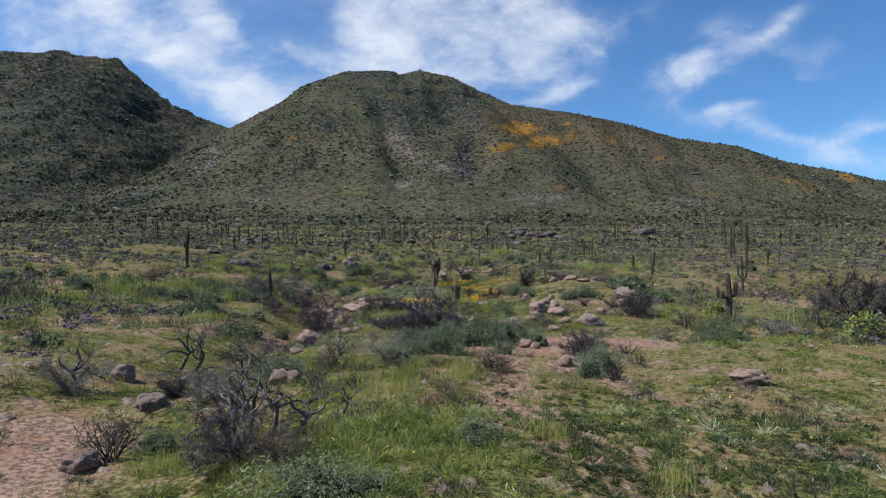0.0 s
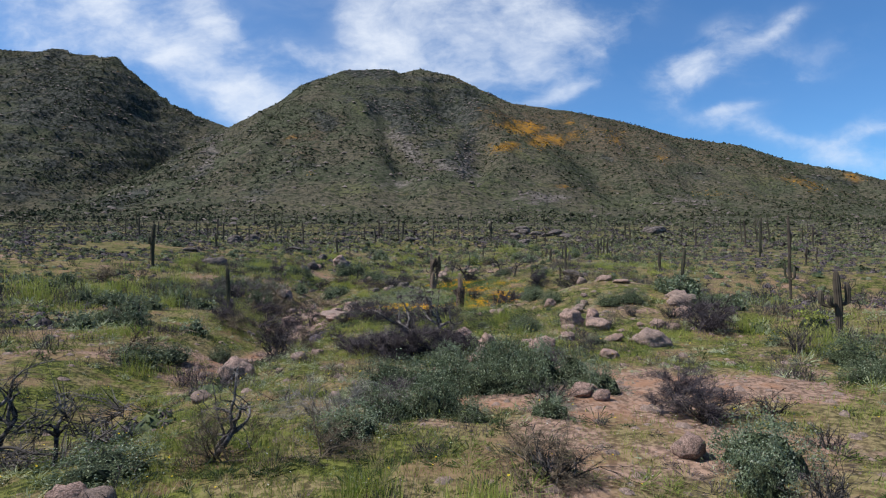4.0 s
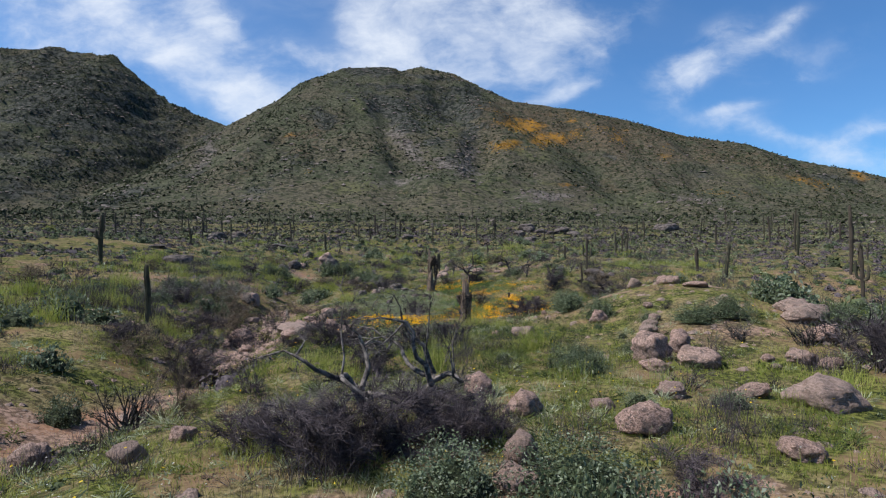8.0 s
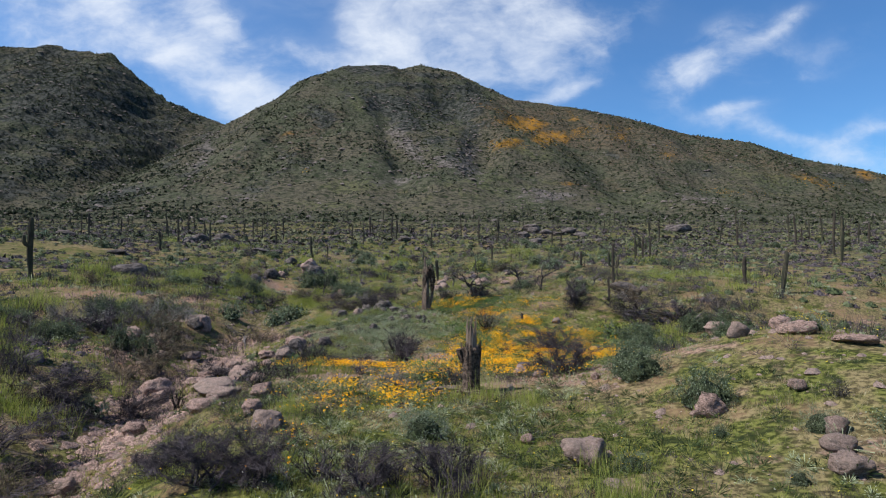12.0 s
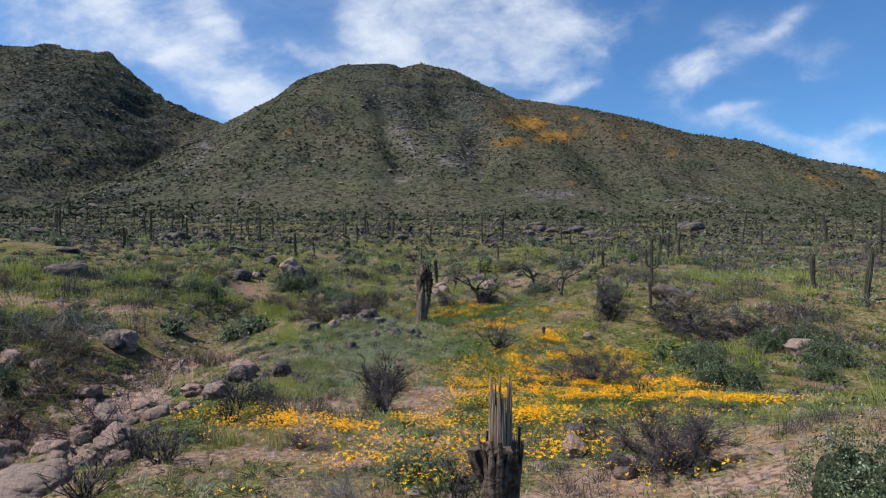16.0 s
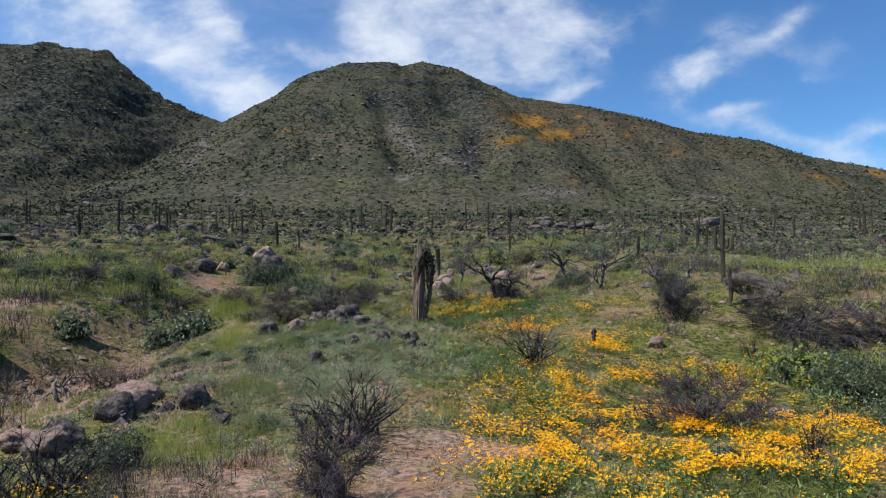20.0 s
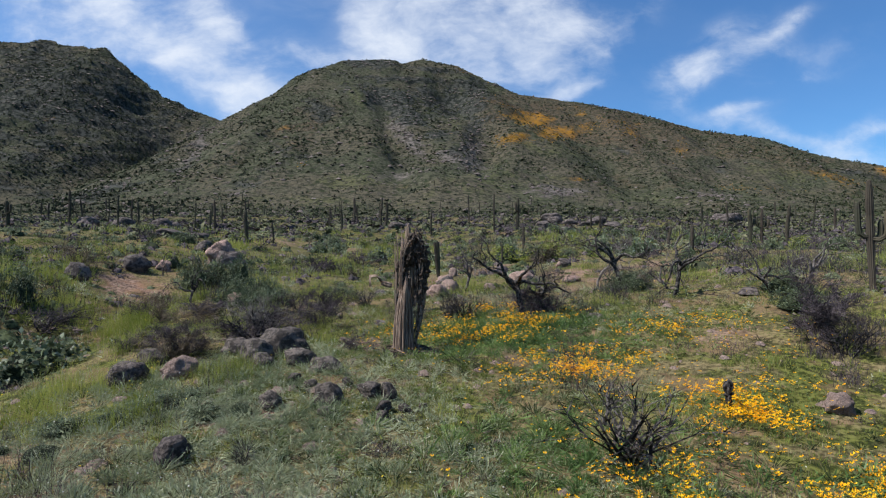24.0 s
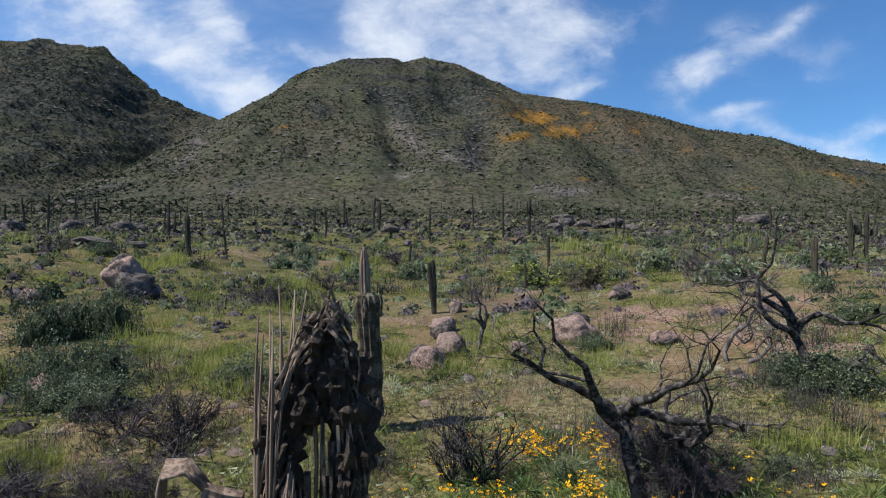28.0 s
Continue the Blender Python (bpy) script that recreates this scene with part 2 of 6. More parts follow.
BROWN_TWIG = material("brown_dry_twigs", tinted((.10, .075, .05), (.19, .15, .10), 9, (.06, .045, .03), .5), .9)
RIB_WOOD = material("cactus_rib_wood", weathered, .85, .006)
BARK = material("dark_cactus_bark", tinted((.062, .046, .036), (.26, .195, .15), 14, (.034, .025, .019), .3), .9, .02)
BROWN_BARK = material("brown_cactus_bark", tinted((.045, .032, .024), (.17, .12, .09), 12, (.025, .018, .014), .35), .9, .02)
OLD_CACTUS = material("weathered_cactus_skin", tinted((.06, .048, .032), (.17, .135, .09), 6, (.04, .03, .022), .4), .9, .02)
CACTUS = material("saguaro_skin", cactus, .8, .01)
LEAF = material("grey_green_leaf", tinted((.10, .135, .07), (.20, .235, .145), 4, (.36, .39, .30), .25), .75, see=.25)
# the pale third tone paints glints of light onto about a quarter of the leaves
DARK_LEAF = material("dark_green_leaf", tinted((.05, .07, .034), (.125, .155, .08), 4, (.32, .36, .25), .25), .5, see=.22)
# shade between leaves put into a dark colour, for the shrub cores
INNER_SHADE = material("painted_inner_shade", tinted((.022, .030, .013), (.075, .092, .044), 22, None), .9, .03)
BUSH_DARK = material("dark_bush_leaf", tinted((.036, .050, .022), (.095, .118, .052), 4, (.14, .16, .085), .3), .8, see=.2)
BUSH_SAGE = material("sage_bush_leaf", tinted((.08, .10, .05), (.155, .175, .095), 4, (.20, .21, .14), .3), .8, see=.2)
SAGE_LEAF = material("sage_leaf", tinted((.13, .16, .085), (.22, .25, .15), 4, (.33, .35, .26), .3), .85, see=.25)
GRASS = material("fresh_grass", tinted((.18, .22, .036), (.33, .36, .078), .6, (.42, .38, .15), .4), .7, see=.35)
STRAW = material("dry_grass", tinted((.26, .225, .12), (.42, .365, .21), .6, (.30, .20, .12), .3), .85, see=.25)
MOUND = material("dark_herb_leaf", tinted((.025, .042, .014), (.08, .11, .034), .8, (.16, .20, .09), .25), .8, see=.25)
HERB = material("herb_leaf", tinted((.11, .15, .028), (.22, .25, .062), .8, (.29, .29, .13), .3), .8, see=.3)
MINT = material("pale_minty_herb", tinted((.22, .26, .135), (.40, .43, .26), .8, (.48, .48, .34), .3), .85, see=.25)
POPPY = material("poppy_petal", tinted((.90, .37, .003), (.97, .50, .005), 2, (.97, .62, .01), .5), .6, see=.3)
POPPY_LEAF = material("poppy_leaf", tinted((.085, .15, .04), (.19, .27, .08), .8, (.26, .33, .16), .3), .8, see=.3)
LEMON = material("yellow_petal", tinted((.72, .50, .02), (.80, .60, .04), 2), .6, see=.3)
CREAM = material("white_petal", tinted((.62, .60, .52), (.74, .72, .66), 2), .7, see=.2)
SCRUB = material("far_scrub", tinted((.022, .030, .013), (.052, .062, .026), .4, (.085, .085, .048), .5), .9)
PLAIN_SAGE = material("plain_sage_leaf", tinted((.075, .082, .04), (.155, .155, .08), .4, (.21, .20, .12), .4), .9)
GOLD = material("far_poppy_bloom", tinted((.31, .165, .02), (.43, .235, .03), .2, (.20, .13, .03), .4), .85)


# ---------------------------------------------------------------- the lie of the land
def hashed(ix, iy, seed):
    h = (ix.astype(np.int64) * 374761393 + iy.astype(np.int64) * 668265263 + seed * 974634777) & 0x7FFFFFFF
    h = ((h ^ (h >> 13)) * 1274126177) & 0x7FFFFFFF
    return ((h ^ (h >> 16)) & 0xFFFF) / 65535.0


def grain(x, y, size, seed):
    """Smooth noise between -1 and 1 with lumps of that size."""
    u, v = x / size, y / size
    iu, iv = np.floor(u), np.floor(v)
    fu, fv = u - iu, v - iv
    fu, fv = fu * fu * (3 - 2 * fu), fv * fv * (3 - 2 * fv)
    a, b = hashed(iu, iv, seed), hashed(iu + 1, iv, seed)
    c, d = hashed(iu, iv + 1, seed), hashed(iu + 1, iv + 1, seed)
    return ((a * (1 - fu) + b * fu) * (1 - fv) + (c * (1 - fu) + d * fu) * fv) * 2 - 1


def fbm(x, y, size, seed, octaves=4):
    return sum(grain(x, y, size / 2 ** k, seed + 17 * k) / 2 ** k for k in range(octaves))


def step(v, a, b):
    w = np.clip((v - a) / (b - a), 0, 1)
    return w * w * (3 - 2 * w)


FALL_Y = (-300, -40, 0, 10, 22, 30, 37, 42, 47, 51, 54, 57, 60, 63, 66, 72, 80, 90, 105, 120, 165, 262, 400, 700, 1500)
FALL_Z = (-4, .4, .3, .2, .1, .05, 0, -.5, -1.0, -1.15, -.8, -.5, -.3, -.05, .25, .5, 1.1, 2.1, 3.6, 5.0, 9.0, 16.3, 27, 50, 70)
WASH_Y = (-40, 0, 12, 34, 43, 50, 56, 64, 75, 110)
WASH_X = (-8, -7, -6.5, -6.3, -8.3, -9, -9.4, -10.5, -13, -20)
WASH_D = (.2, .3, .45, 1.35, .85, .35, .8, .8, .5, 0)

# crests of the hills: way across, height over the eye (both per metre of distance) and distance
CREST_MAIN = ((-.351, .211, 770), (-.282, .246, 780), (-.208, .288, 795), (-.164, .305, 805), (-.09, .307, 808),
              (-.07, .301, 806), (-.041, .309, 810), (.015, .300, 800), (.08, .268, 780), (.112, .253, 770),
              (.22, .2375, 760), (.29, .2235, 745), (.386, .1975, 730), (.487, .184, 710), (.571, .159, 690),
              (.663, .143, 670), (.727, .128, 660), (.95, .08, 640), (1.4, .03, 600))
CREST_LEFT = ((-1.5, .20, 860), (-1.1, .27, 880), (-.85, .318, 890), (-.727, .334, 890), (-.66, .333, 900),
              (-.632, .3415, 905), (-.606, .331, 895), (-.536, .324, 880), (-.504, .294, 872), (-.449, .252, 862),
              (-.402, .229, 850), (-.351, .211, 835), (-.30, .20, 830))
SPUR_SADDLE = ((-.351, .209, 765), (-.40, .165, 680), (-.47, .110, 560), (-.53, .065, 430))
SPUR_MIDDLE = ((-.164, .303, 803), (-.13, .235, 735), (-.075, .185, 660), (-.03, .14, 580), (-.01, .10, 500))
SPUR_RIGHT = ((.08, .266, 778), (.05, .212, 700), (.05, .16, 610), (.06, .11, 520))
SPUR_EAST = ((.29, .222, 743), (.31, .165, 640), (.33, .11, 530))
SPUR_WEST = ((-.632, .34, 903), (-.68, .25, 790), (-.74, .16, 650), (-.8, .09, 520))


def crest_drop(x, y, crest, steep):
    best = np.full(x.shape, -1e3)
    near = np.full(x.shape, 1e9)
    pts = [((u + .005) * d, d, 2.8 + v * d) for u, v, d in crest]
    for (x0, y0, z0), (x1, y1, z1) in zip(pts, pts[1:]):
        dx, dy = x1 - x0, y1 - y0
        w = np.clip(((x - x0) * dx + (y - y0) * dy) / (dx * dx + dy * dy), 0, 1)
        d = np.hypot((x - x0 - w * dx) * 1.5, y - y0 - w * dy)
        best = np.maximum(best, z0 + (z1 - z0) * w - steep * d)
        near = np.minimum(near, d)
    return best, near


def land(x, y):
    """Height of the ground at x, y (arrays)."""
    x, y = np.asarray(x, float), np.asarray(y, float)
    z = np.interp(y, FALL_Y, FALL_Z)
    near = step(-y, -130, -75)
    cut = np.interp(y, WASH_Y, WASH_D) * np.exp(-((x - np.interp(y, WASH_Y, WASH_X)) / 2.1) ** 2)
    z = z - cut + near * (step(-x, 9, 13) * .5 * step(y, 30, 44) + np.clip(-x - 11, 0, 60) * (.05 + .04 * step(y, 35, 50)))
    z += 1.25 * np.exp(-(((x - 7.5) / 3.6) ** 2 + ((y - 36) / 5.5) ** 2)) + .5 * near * step(x, 4, 12) * step(y, 26, 34) * step(-y, -52, -40)
    z += near * .1 * np.clip(x, 0, 14) * step(y, 55, 62)
    z -= 0.16 * np.exp(-((x + .5) / 1.3) ** 2 - ((y - 60.9) / 1.4) ** 2)
    z -= (.15 + .5 * np.exp(-((x + 4) / 2.2) ** 2)) * step(-y, -12.6, -10.6)
    z += .35 * np.exp(-(((x + 3) / 2.5) ** 2 + ((y - 57.5) / 3) ** 2))
    z += near * (.09 * fbm(x, y, 3.1, 5, 3) + .03 * grain(x, y, .55, 9)) + (1 - near) * .7 * fbm(x, y, 22, 6, 4)
    top, gap = np.full(x.shape, -1e3), np.full(x.shape, 1e9)
    for crest, steep in ((CREST_MAIN, .56), (CREST_LEFT, .64), (SPUR_SADDLE, .50), (SPUR_MIDDLE, .62), (SPUR_RIGHT, .60), (SPUR_EAST, .5), (SPUR_WEST, .62)):
        h, d = crest_drop(x, y, crest, steep)
        top, gap = np.maximum(top, h), np.minimum(gap, d)
    sway = x + 16 * grain(x, y, 90, 37)
    gullies = np.abs(grain(sway, y * .22, 58, 35)) * 9 + np.abs(grain(sway, y * .3, 24, 36)) * 4
    rough = 8 * fbm(x, y, 110, 31, 2) + gullies - 6 + 2.6 * fbm(x, y, 22, 41, 2) + 1.3 * grain(x, y, 7, 51) + .6 * grain(x, y, 3.6, 52)
    top += rough * np.clip(gap / 60, .09, 1)
    # the bowl under the summit and the ravine that leaves it
    top -= 16 * np.exp(-((x - 4) / 48) ** 2 - ((y - 742) / 42) ** 2)
    top -= 15 * np.exp(-((x - np.interp(y, (430, 520, 600, 660, 740), (10, 34, 36, 20, 4))) / np.interp(y, (450, 740), (9, 26))) ** 2) * step(y, 440, 540) * step(-y, -770, -700)
    top -= 9 * np.exp(-((x - np.interp(y, (430, 560, 700), (-20, -46, -70))) / 10) ** 2) * step(y, 440, 540) * step(-y, -720, -640)
    # steps of rock across the bowl and the dark western hill
    ledge = np.exp(-((x - 2) / 85) ** 2 - ((y - 745) / 55) ** 2) + 1.2 * step(-x / np.maximum(y, 50), .36, .44) * step(y, 560, 640)
    saw = (top / 19 + .9 * fbm(x, y, 75, 57, 3)) % 1.0
    top += ledge * 4.5 * (step(saw, .25, .5) - saw)
    soft = 17.0
    m = np.maximum(z, top)
    return m + soft * np.log1p(np.exp(-np.abs(z - top) / soft)) * step(y, 180, 330)

# ---------------------------------------------------------------- building helpers
rng = np.random.default_rng(7)


def mesh_of(name, verts, faces, mat, smooth=False):
    me = bpy.data.meshes.new(name)
    if isinstance(faces, np.ndarray):
        n, k = faces.shape
        me.vertices.add(len(verts))
        me.vertices.foreach_set("co", np.asarray(verts, np.float32).ravel())
        me.loops.add(n * k)
        me.loops.foreach_set("vertex_index", faces.astype(np.int32).ravel())
        me.polygons.add(n)
        me.polygons.foreach_set("loop_start", np.arange(0, n * k, k, dtype=np.int32))
        me.update(calc_edges=True)
    else:
        me.from_pydata([tuple(v) for v in verts], [], faces)
    if smooth:
        me.polygons.foreach_set("use_smooth", np.ones(len(me.polygons), bool))
    me.materials.append(mat)
    return me


def part(name, shape, mat, parent, label="", smooth=False):
    ob = new(name, mesh_of(name, shape[0], shape[1], mat, smooth))
    ob.parent = parent
    return tagged(ob, label, kind="stuff" if name == "brushwood" else "")


def thing(name, label, category, group=""):
    return tagged(new(name), label, category, group)


class Shape:
    """Collects tubes, slabs and leaves of one mesh."""

    def __init__(self):
        self.v, self.f = [], []

    def tube(self, pts, radii, sides=5, cap=True):
        base = len(self.v)
        pts = [Vector(p) for p in pts]
        side = None
        for i, p in enumerate(pts):
            d = (pts[min(i + 1, len(pts) - 1)] - pts[max(i - 1, 0)])
            d = d.normalized() if d.length > 1e-6 else Vector((0, 0, 1))
            if side is None:
                side = d.orthogonal().normalized()
            side = (side - d * side.dot(d))
            side = side.normalized() if side.length > 1e-5 else d.orthogonal().normalized()
            other = d.cross(side)
            for k in range(sides):
                a = 2 * math.pi * k / sides
                self.v.append(p + (side * math.cos(a) + other * math.sin(a)) * radii[i])
        for i in range(len(pts) - 1):
            for k in range(sides):
                a, b = base + i * sides + k, base + i * sides + (k + 1) % sides
                self.f.append((a, b, b + sides, a + sides))
        if cap:
            self.f.append(tuple(base + k for k in reversed(range(sides))))
            self.f.append(tuple(base + (len(pts) - 1) * sides + k for k in range(sides)))

    def spike(self, a, b, r):
        """A three-sided twig that runs out to a point."""
        a, b = Vector(a), Vector(b)
        d = (b - a).normalized()
        s = d.orthogonal().normalized()
        o = d.cross(s)
        n = len(self.v)
        self.v += [a + s * r, a + (o * .87 - s * .5) * r, a + (-o * .87 - s * .5) * r, b]
        self.f += [(n, n + 1, n + 3), (n + 1, n + 2, n + 3), (n + 2, n, n + 3)]

    def out(self):
        return self.v, self.f


def swung(r, d, spread):
    return (d + Vector((r.gauss(0, spread), r.gauss(0, spread), r.gauss(0, spread)))).normalized()


def limb(shape, r, start, way, length, radius, depth, tips, kink=.22, droop=0.0, forks=(2, 3), sides=5, shrink=.68):
    """A crooked limb that forks on; the ends of the last forks go into tips."""
    steps = 7 if depth > 2 else 6 if depth > 1 else 3 if depth else 2
    pts, radii = [Vector(start)], [radius]
    d = Vector(way).normalized()
    for i in range(steps):
        d = swung(r, d, kink)
        d.z -= droop
        d.normalize()
        pts.append(pts[-1] + d * length / steps)
        radii.append(radius * (1 - (.55 if depth else .75) * (i + 1) / steps))
    shape.tube(pts, radii, sides if depth > 1 else max(3, sides - 1 - (depth == 0)), cap=False)
    tips.append((pts[-1].copy(), d.copy()))
    if depth > 0:
        for k in range(r.randint(*forks)):
            at = pts[-1] if k == 0 else pts[r.randint(2, steps)]
            limb(shape, r, at, swung(r, d, .55), length * r.uniform(.5, .85), radii[-1] * r.uniform(.75, 1.0) if k == 0 else radii[-1] * .8,
                 depth - 1, tips, kink, droop, forks, sides, shrink)


def leaf_cloud(r, centres, count, spread, size, stretch=1.6):
    """Many small pointed leaves round the given places."""
    centres = np.array([tuple(c) for c in centres])
    c = centres[r.integers(0, len(centres), count)] + r.normal(0, 1, (count, 3)) * spread
    c[:, 2] = np.maximum(c[:, 2], .02)
    a = r.normal(0, 1, (count, 3)) + np.array((0, 0, .5))
    a /= np.linalg.norm(a, axis=1)[:, None]
    b = np.cross(a, r.normal(0, 1, (count, 3)))
    b /= np.linalg.norm(b, axis=1)[:, None] + 1e-9
    s = (size * r.uniform(.6, 1.3, count))[:, None]
    bend = np.cross(a, b) * s * .18
    verts = np.stack([c - a * s * stretch * .5, c + b * s * .45 + bend, c + a * s * stretch * .5, c - b * s * .45 + bend], 1).reshape(-1, 3)
    return verts, np.arange(count * 4).reshape(-1, 4)


# ---------------------------------------------------------------- the ground
def cover_of(x, y):
    """How thickly grass and herbs grow: 0 bare, 1 full."""
    c = .9 + .5 * fbm(x, y, 6.5, 71, 3) + .25 * grain(x, y, 1.3, 75)
    for cx, cy, rx, ry, less in ((3.2, 14.5, 2.6, 3.2, .9), (1.6, 10.5, 1.3, 3.4, .7), (4.4, 19, 2.6, 1.5, .9), (1.8, 18.2, 1.6, .9, .8), (-6.5, 9.5, 2.0, 2.6, .9),
                                 (2.6, 30.5, 1.6, 2.4, .6), (4.0, 27, 2.4, 1.0, .35), (2.2, 37.6, 2.0, .7, .4), (5.5, 36.5, 1.5, 1.5, .25), (-2.6, 46.5, 1.4, 1.2, .7),
                                 (.8, 48.4, 1.2, .7, .6), (-8.6, 44, .8, 7, .7), (-9.2, 55, 1.0, 6, .9), (7.5, 60.5, 3, 1.6, .6), (8.5, 69, 6, 2, .5), (-5.5, 66, 2, 4, .7),
                                 (-6.4, 28, .8, 8, .6), (6.5, 47, 2, 1.6, .5), (2, 21.2, 2.2, .7, .5)):
        c = c - .74 * less * np.exp(-(((x - cx) / rx) ** 2 + ((y - cy) / ry) ** 2))
    c = c + .45 * np.exp(-(((x - 3.6) / 4) ** 2 + ((y - 51) / 8) ** 2)) + .4 * np.exp(-(((x - 1) / 3) ** 2 + ((y - 63) / 4) ** 2))
    return np.clip(c, 0, 1)


rows_y = np.concatenate([-12 - np.geomspace(.4, 700, 22)[::-1], np.arange(-12, 5, 1.2), np.arange(5, 74, .3), 74 + np.geomspace(.3, 176, 80), np.arange(254, 940, 3.5), 940 + np.geomspace(5, 500, 14)])
cols = np.linspace(-1, 1, 271)
tight = np.sign(cols) * (.25 * np.abs(cols) + .75 * np.abs(cols) ** 2.6)
half = np.interp(rows_y, (-700, -12, 40, 90, 400, 940, 1440), (1500, 70, 70, 150, 520, 820, 1900))
even = step(rows_y, 90, 300)[:, None]
gx, gy = half[:, None] * (tight[None] * (1 - even) + cols[None] * even), np.repeat(rows_y[:, None], len(cols), 1)
gz = land(gx, gy)
nr, nc = gx.shape
k = (np.arange(nr - 1)[:, None] * nc + np.arange(nc - 1)[None]).ravel()
ground = tagged(new("ground", mesh_of("ground", np.stack([gx, gy, gz], -1).reshape(-1, 3), np.stack([k, k + 1, k + nc + 1, k + nc], 1), EARTH, True)),
                "stony desert soil and turf rising to rocky hills", "ground", kind="structure")
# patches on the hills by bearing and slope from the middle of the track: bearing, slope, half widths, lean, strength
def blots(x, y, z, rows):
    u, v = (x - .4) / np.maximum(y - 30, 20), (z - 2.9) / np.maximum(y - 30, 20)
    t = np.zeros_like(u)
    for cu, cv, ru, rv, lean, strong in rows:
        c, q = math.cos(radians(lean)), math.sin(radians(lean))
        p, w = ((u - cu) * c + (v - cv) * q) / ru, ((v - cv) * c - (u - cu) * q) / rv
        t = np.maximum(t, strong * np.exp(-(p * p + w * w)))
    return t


# bands of crag, and broad rows that darken the western hill as a whole
CRAG_DARKS = ((-.124, .312, .05, .009, 0, .95), (-.06, .286, .10, .007, -3, .75), (-.02, .303, .06, .006, -5, .7), (-.087, .252, .055, .022, -15, .95), (-.064, .233, .036, .018, -25, .9), (.006, .247, .07, .030, -10, .75),
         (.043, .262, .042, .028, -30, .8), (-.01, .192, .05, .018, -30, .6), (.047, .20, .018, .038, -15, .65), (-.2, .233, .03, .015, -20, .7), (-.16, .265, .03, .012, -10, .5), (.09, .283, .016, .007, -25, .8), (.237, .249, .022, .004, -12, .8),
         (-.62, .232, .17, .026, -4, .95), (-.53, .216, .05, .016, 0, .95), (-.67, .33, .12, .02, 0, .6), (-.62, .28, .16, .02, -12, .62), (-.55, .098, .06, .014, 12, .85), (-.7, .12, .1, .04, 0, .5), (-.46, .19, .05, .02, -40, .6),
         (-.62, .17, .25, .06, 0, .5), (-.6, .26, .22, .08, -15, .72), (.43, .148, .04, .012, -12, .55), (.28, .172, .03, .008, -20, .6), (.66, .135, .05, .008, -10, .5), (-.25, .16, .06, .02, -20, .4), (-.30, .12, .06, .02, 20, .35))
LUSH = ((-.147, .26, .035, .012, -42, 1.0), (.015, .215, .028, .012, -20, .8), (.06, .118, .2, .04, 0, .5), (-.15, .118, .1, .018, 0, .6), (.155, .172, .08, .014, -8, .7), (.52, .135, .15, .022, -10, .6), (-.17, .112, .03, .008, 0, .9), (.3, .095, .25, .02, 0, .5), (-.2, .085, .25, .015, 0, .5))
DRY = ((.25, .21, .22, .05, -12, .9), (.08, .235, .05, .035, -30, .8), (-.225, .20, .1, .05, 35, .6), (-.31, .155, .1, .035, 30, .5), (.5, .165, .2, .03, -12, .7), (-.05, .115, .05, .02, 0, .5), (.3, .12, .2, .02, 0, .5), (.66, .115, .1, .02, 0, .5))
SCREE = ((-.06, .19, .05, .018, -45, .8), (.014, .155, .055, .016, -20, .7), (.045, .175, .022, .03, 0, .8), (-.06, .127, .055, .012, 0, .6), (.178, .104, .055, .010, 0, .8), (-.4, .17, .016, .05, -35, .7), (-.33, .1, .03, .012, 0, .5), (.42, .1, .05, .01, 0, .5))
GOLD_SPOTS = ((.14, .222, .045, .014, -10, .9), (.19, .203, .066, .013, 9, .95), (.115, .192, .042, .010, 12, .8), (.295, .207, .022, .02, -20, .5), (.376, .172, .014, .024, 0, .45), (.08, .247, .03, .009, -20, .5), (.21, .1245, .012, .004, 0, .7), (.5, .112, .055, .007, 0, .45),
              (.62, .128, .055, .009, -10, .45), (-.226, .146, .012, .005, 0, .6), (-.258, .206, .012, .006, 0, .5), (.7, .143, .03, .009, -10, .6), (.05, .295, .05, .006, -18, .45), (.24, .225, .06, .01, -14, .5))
for key, values in (("cover", cover_of(gx, gy)), ("plain", step(gy + 8 * fbm(gx, gy, 14, 133, 2) + .35 * np.abs(gx), 58, 100)), ("hill", step(gy + 30 * fbm(gx, gy, 40, 131, 2), 140, 340)), ("crag_dark", blots(gx, gy, gz, CRAG_DARKS)), ("lush", blots(gx, gy, gz, LUSH)),
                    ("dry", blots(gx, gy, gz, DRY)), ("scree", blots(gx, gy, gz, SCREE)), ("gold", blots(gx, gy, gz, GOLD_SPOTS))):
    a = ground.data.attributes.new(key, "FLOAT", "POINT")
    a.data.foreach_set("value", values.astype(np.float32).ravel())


def floor_at(x, y):
    return float(land(np.array([x]), np.array([y]))[0])


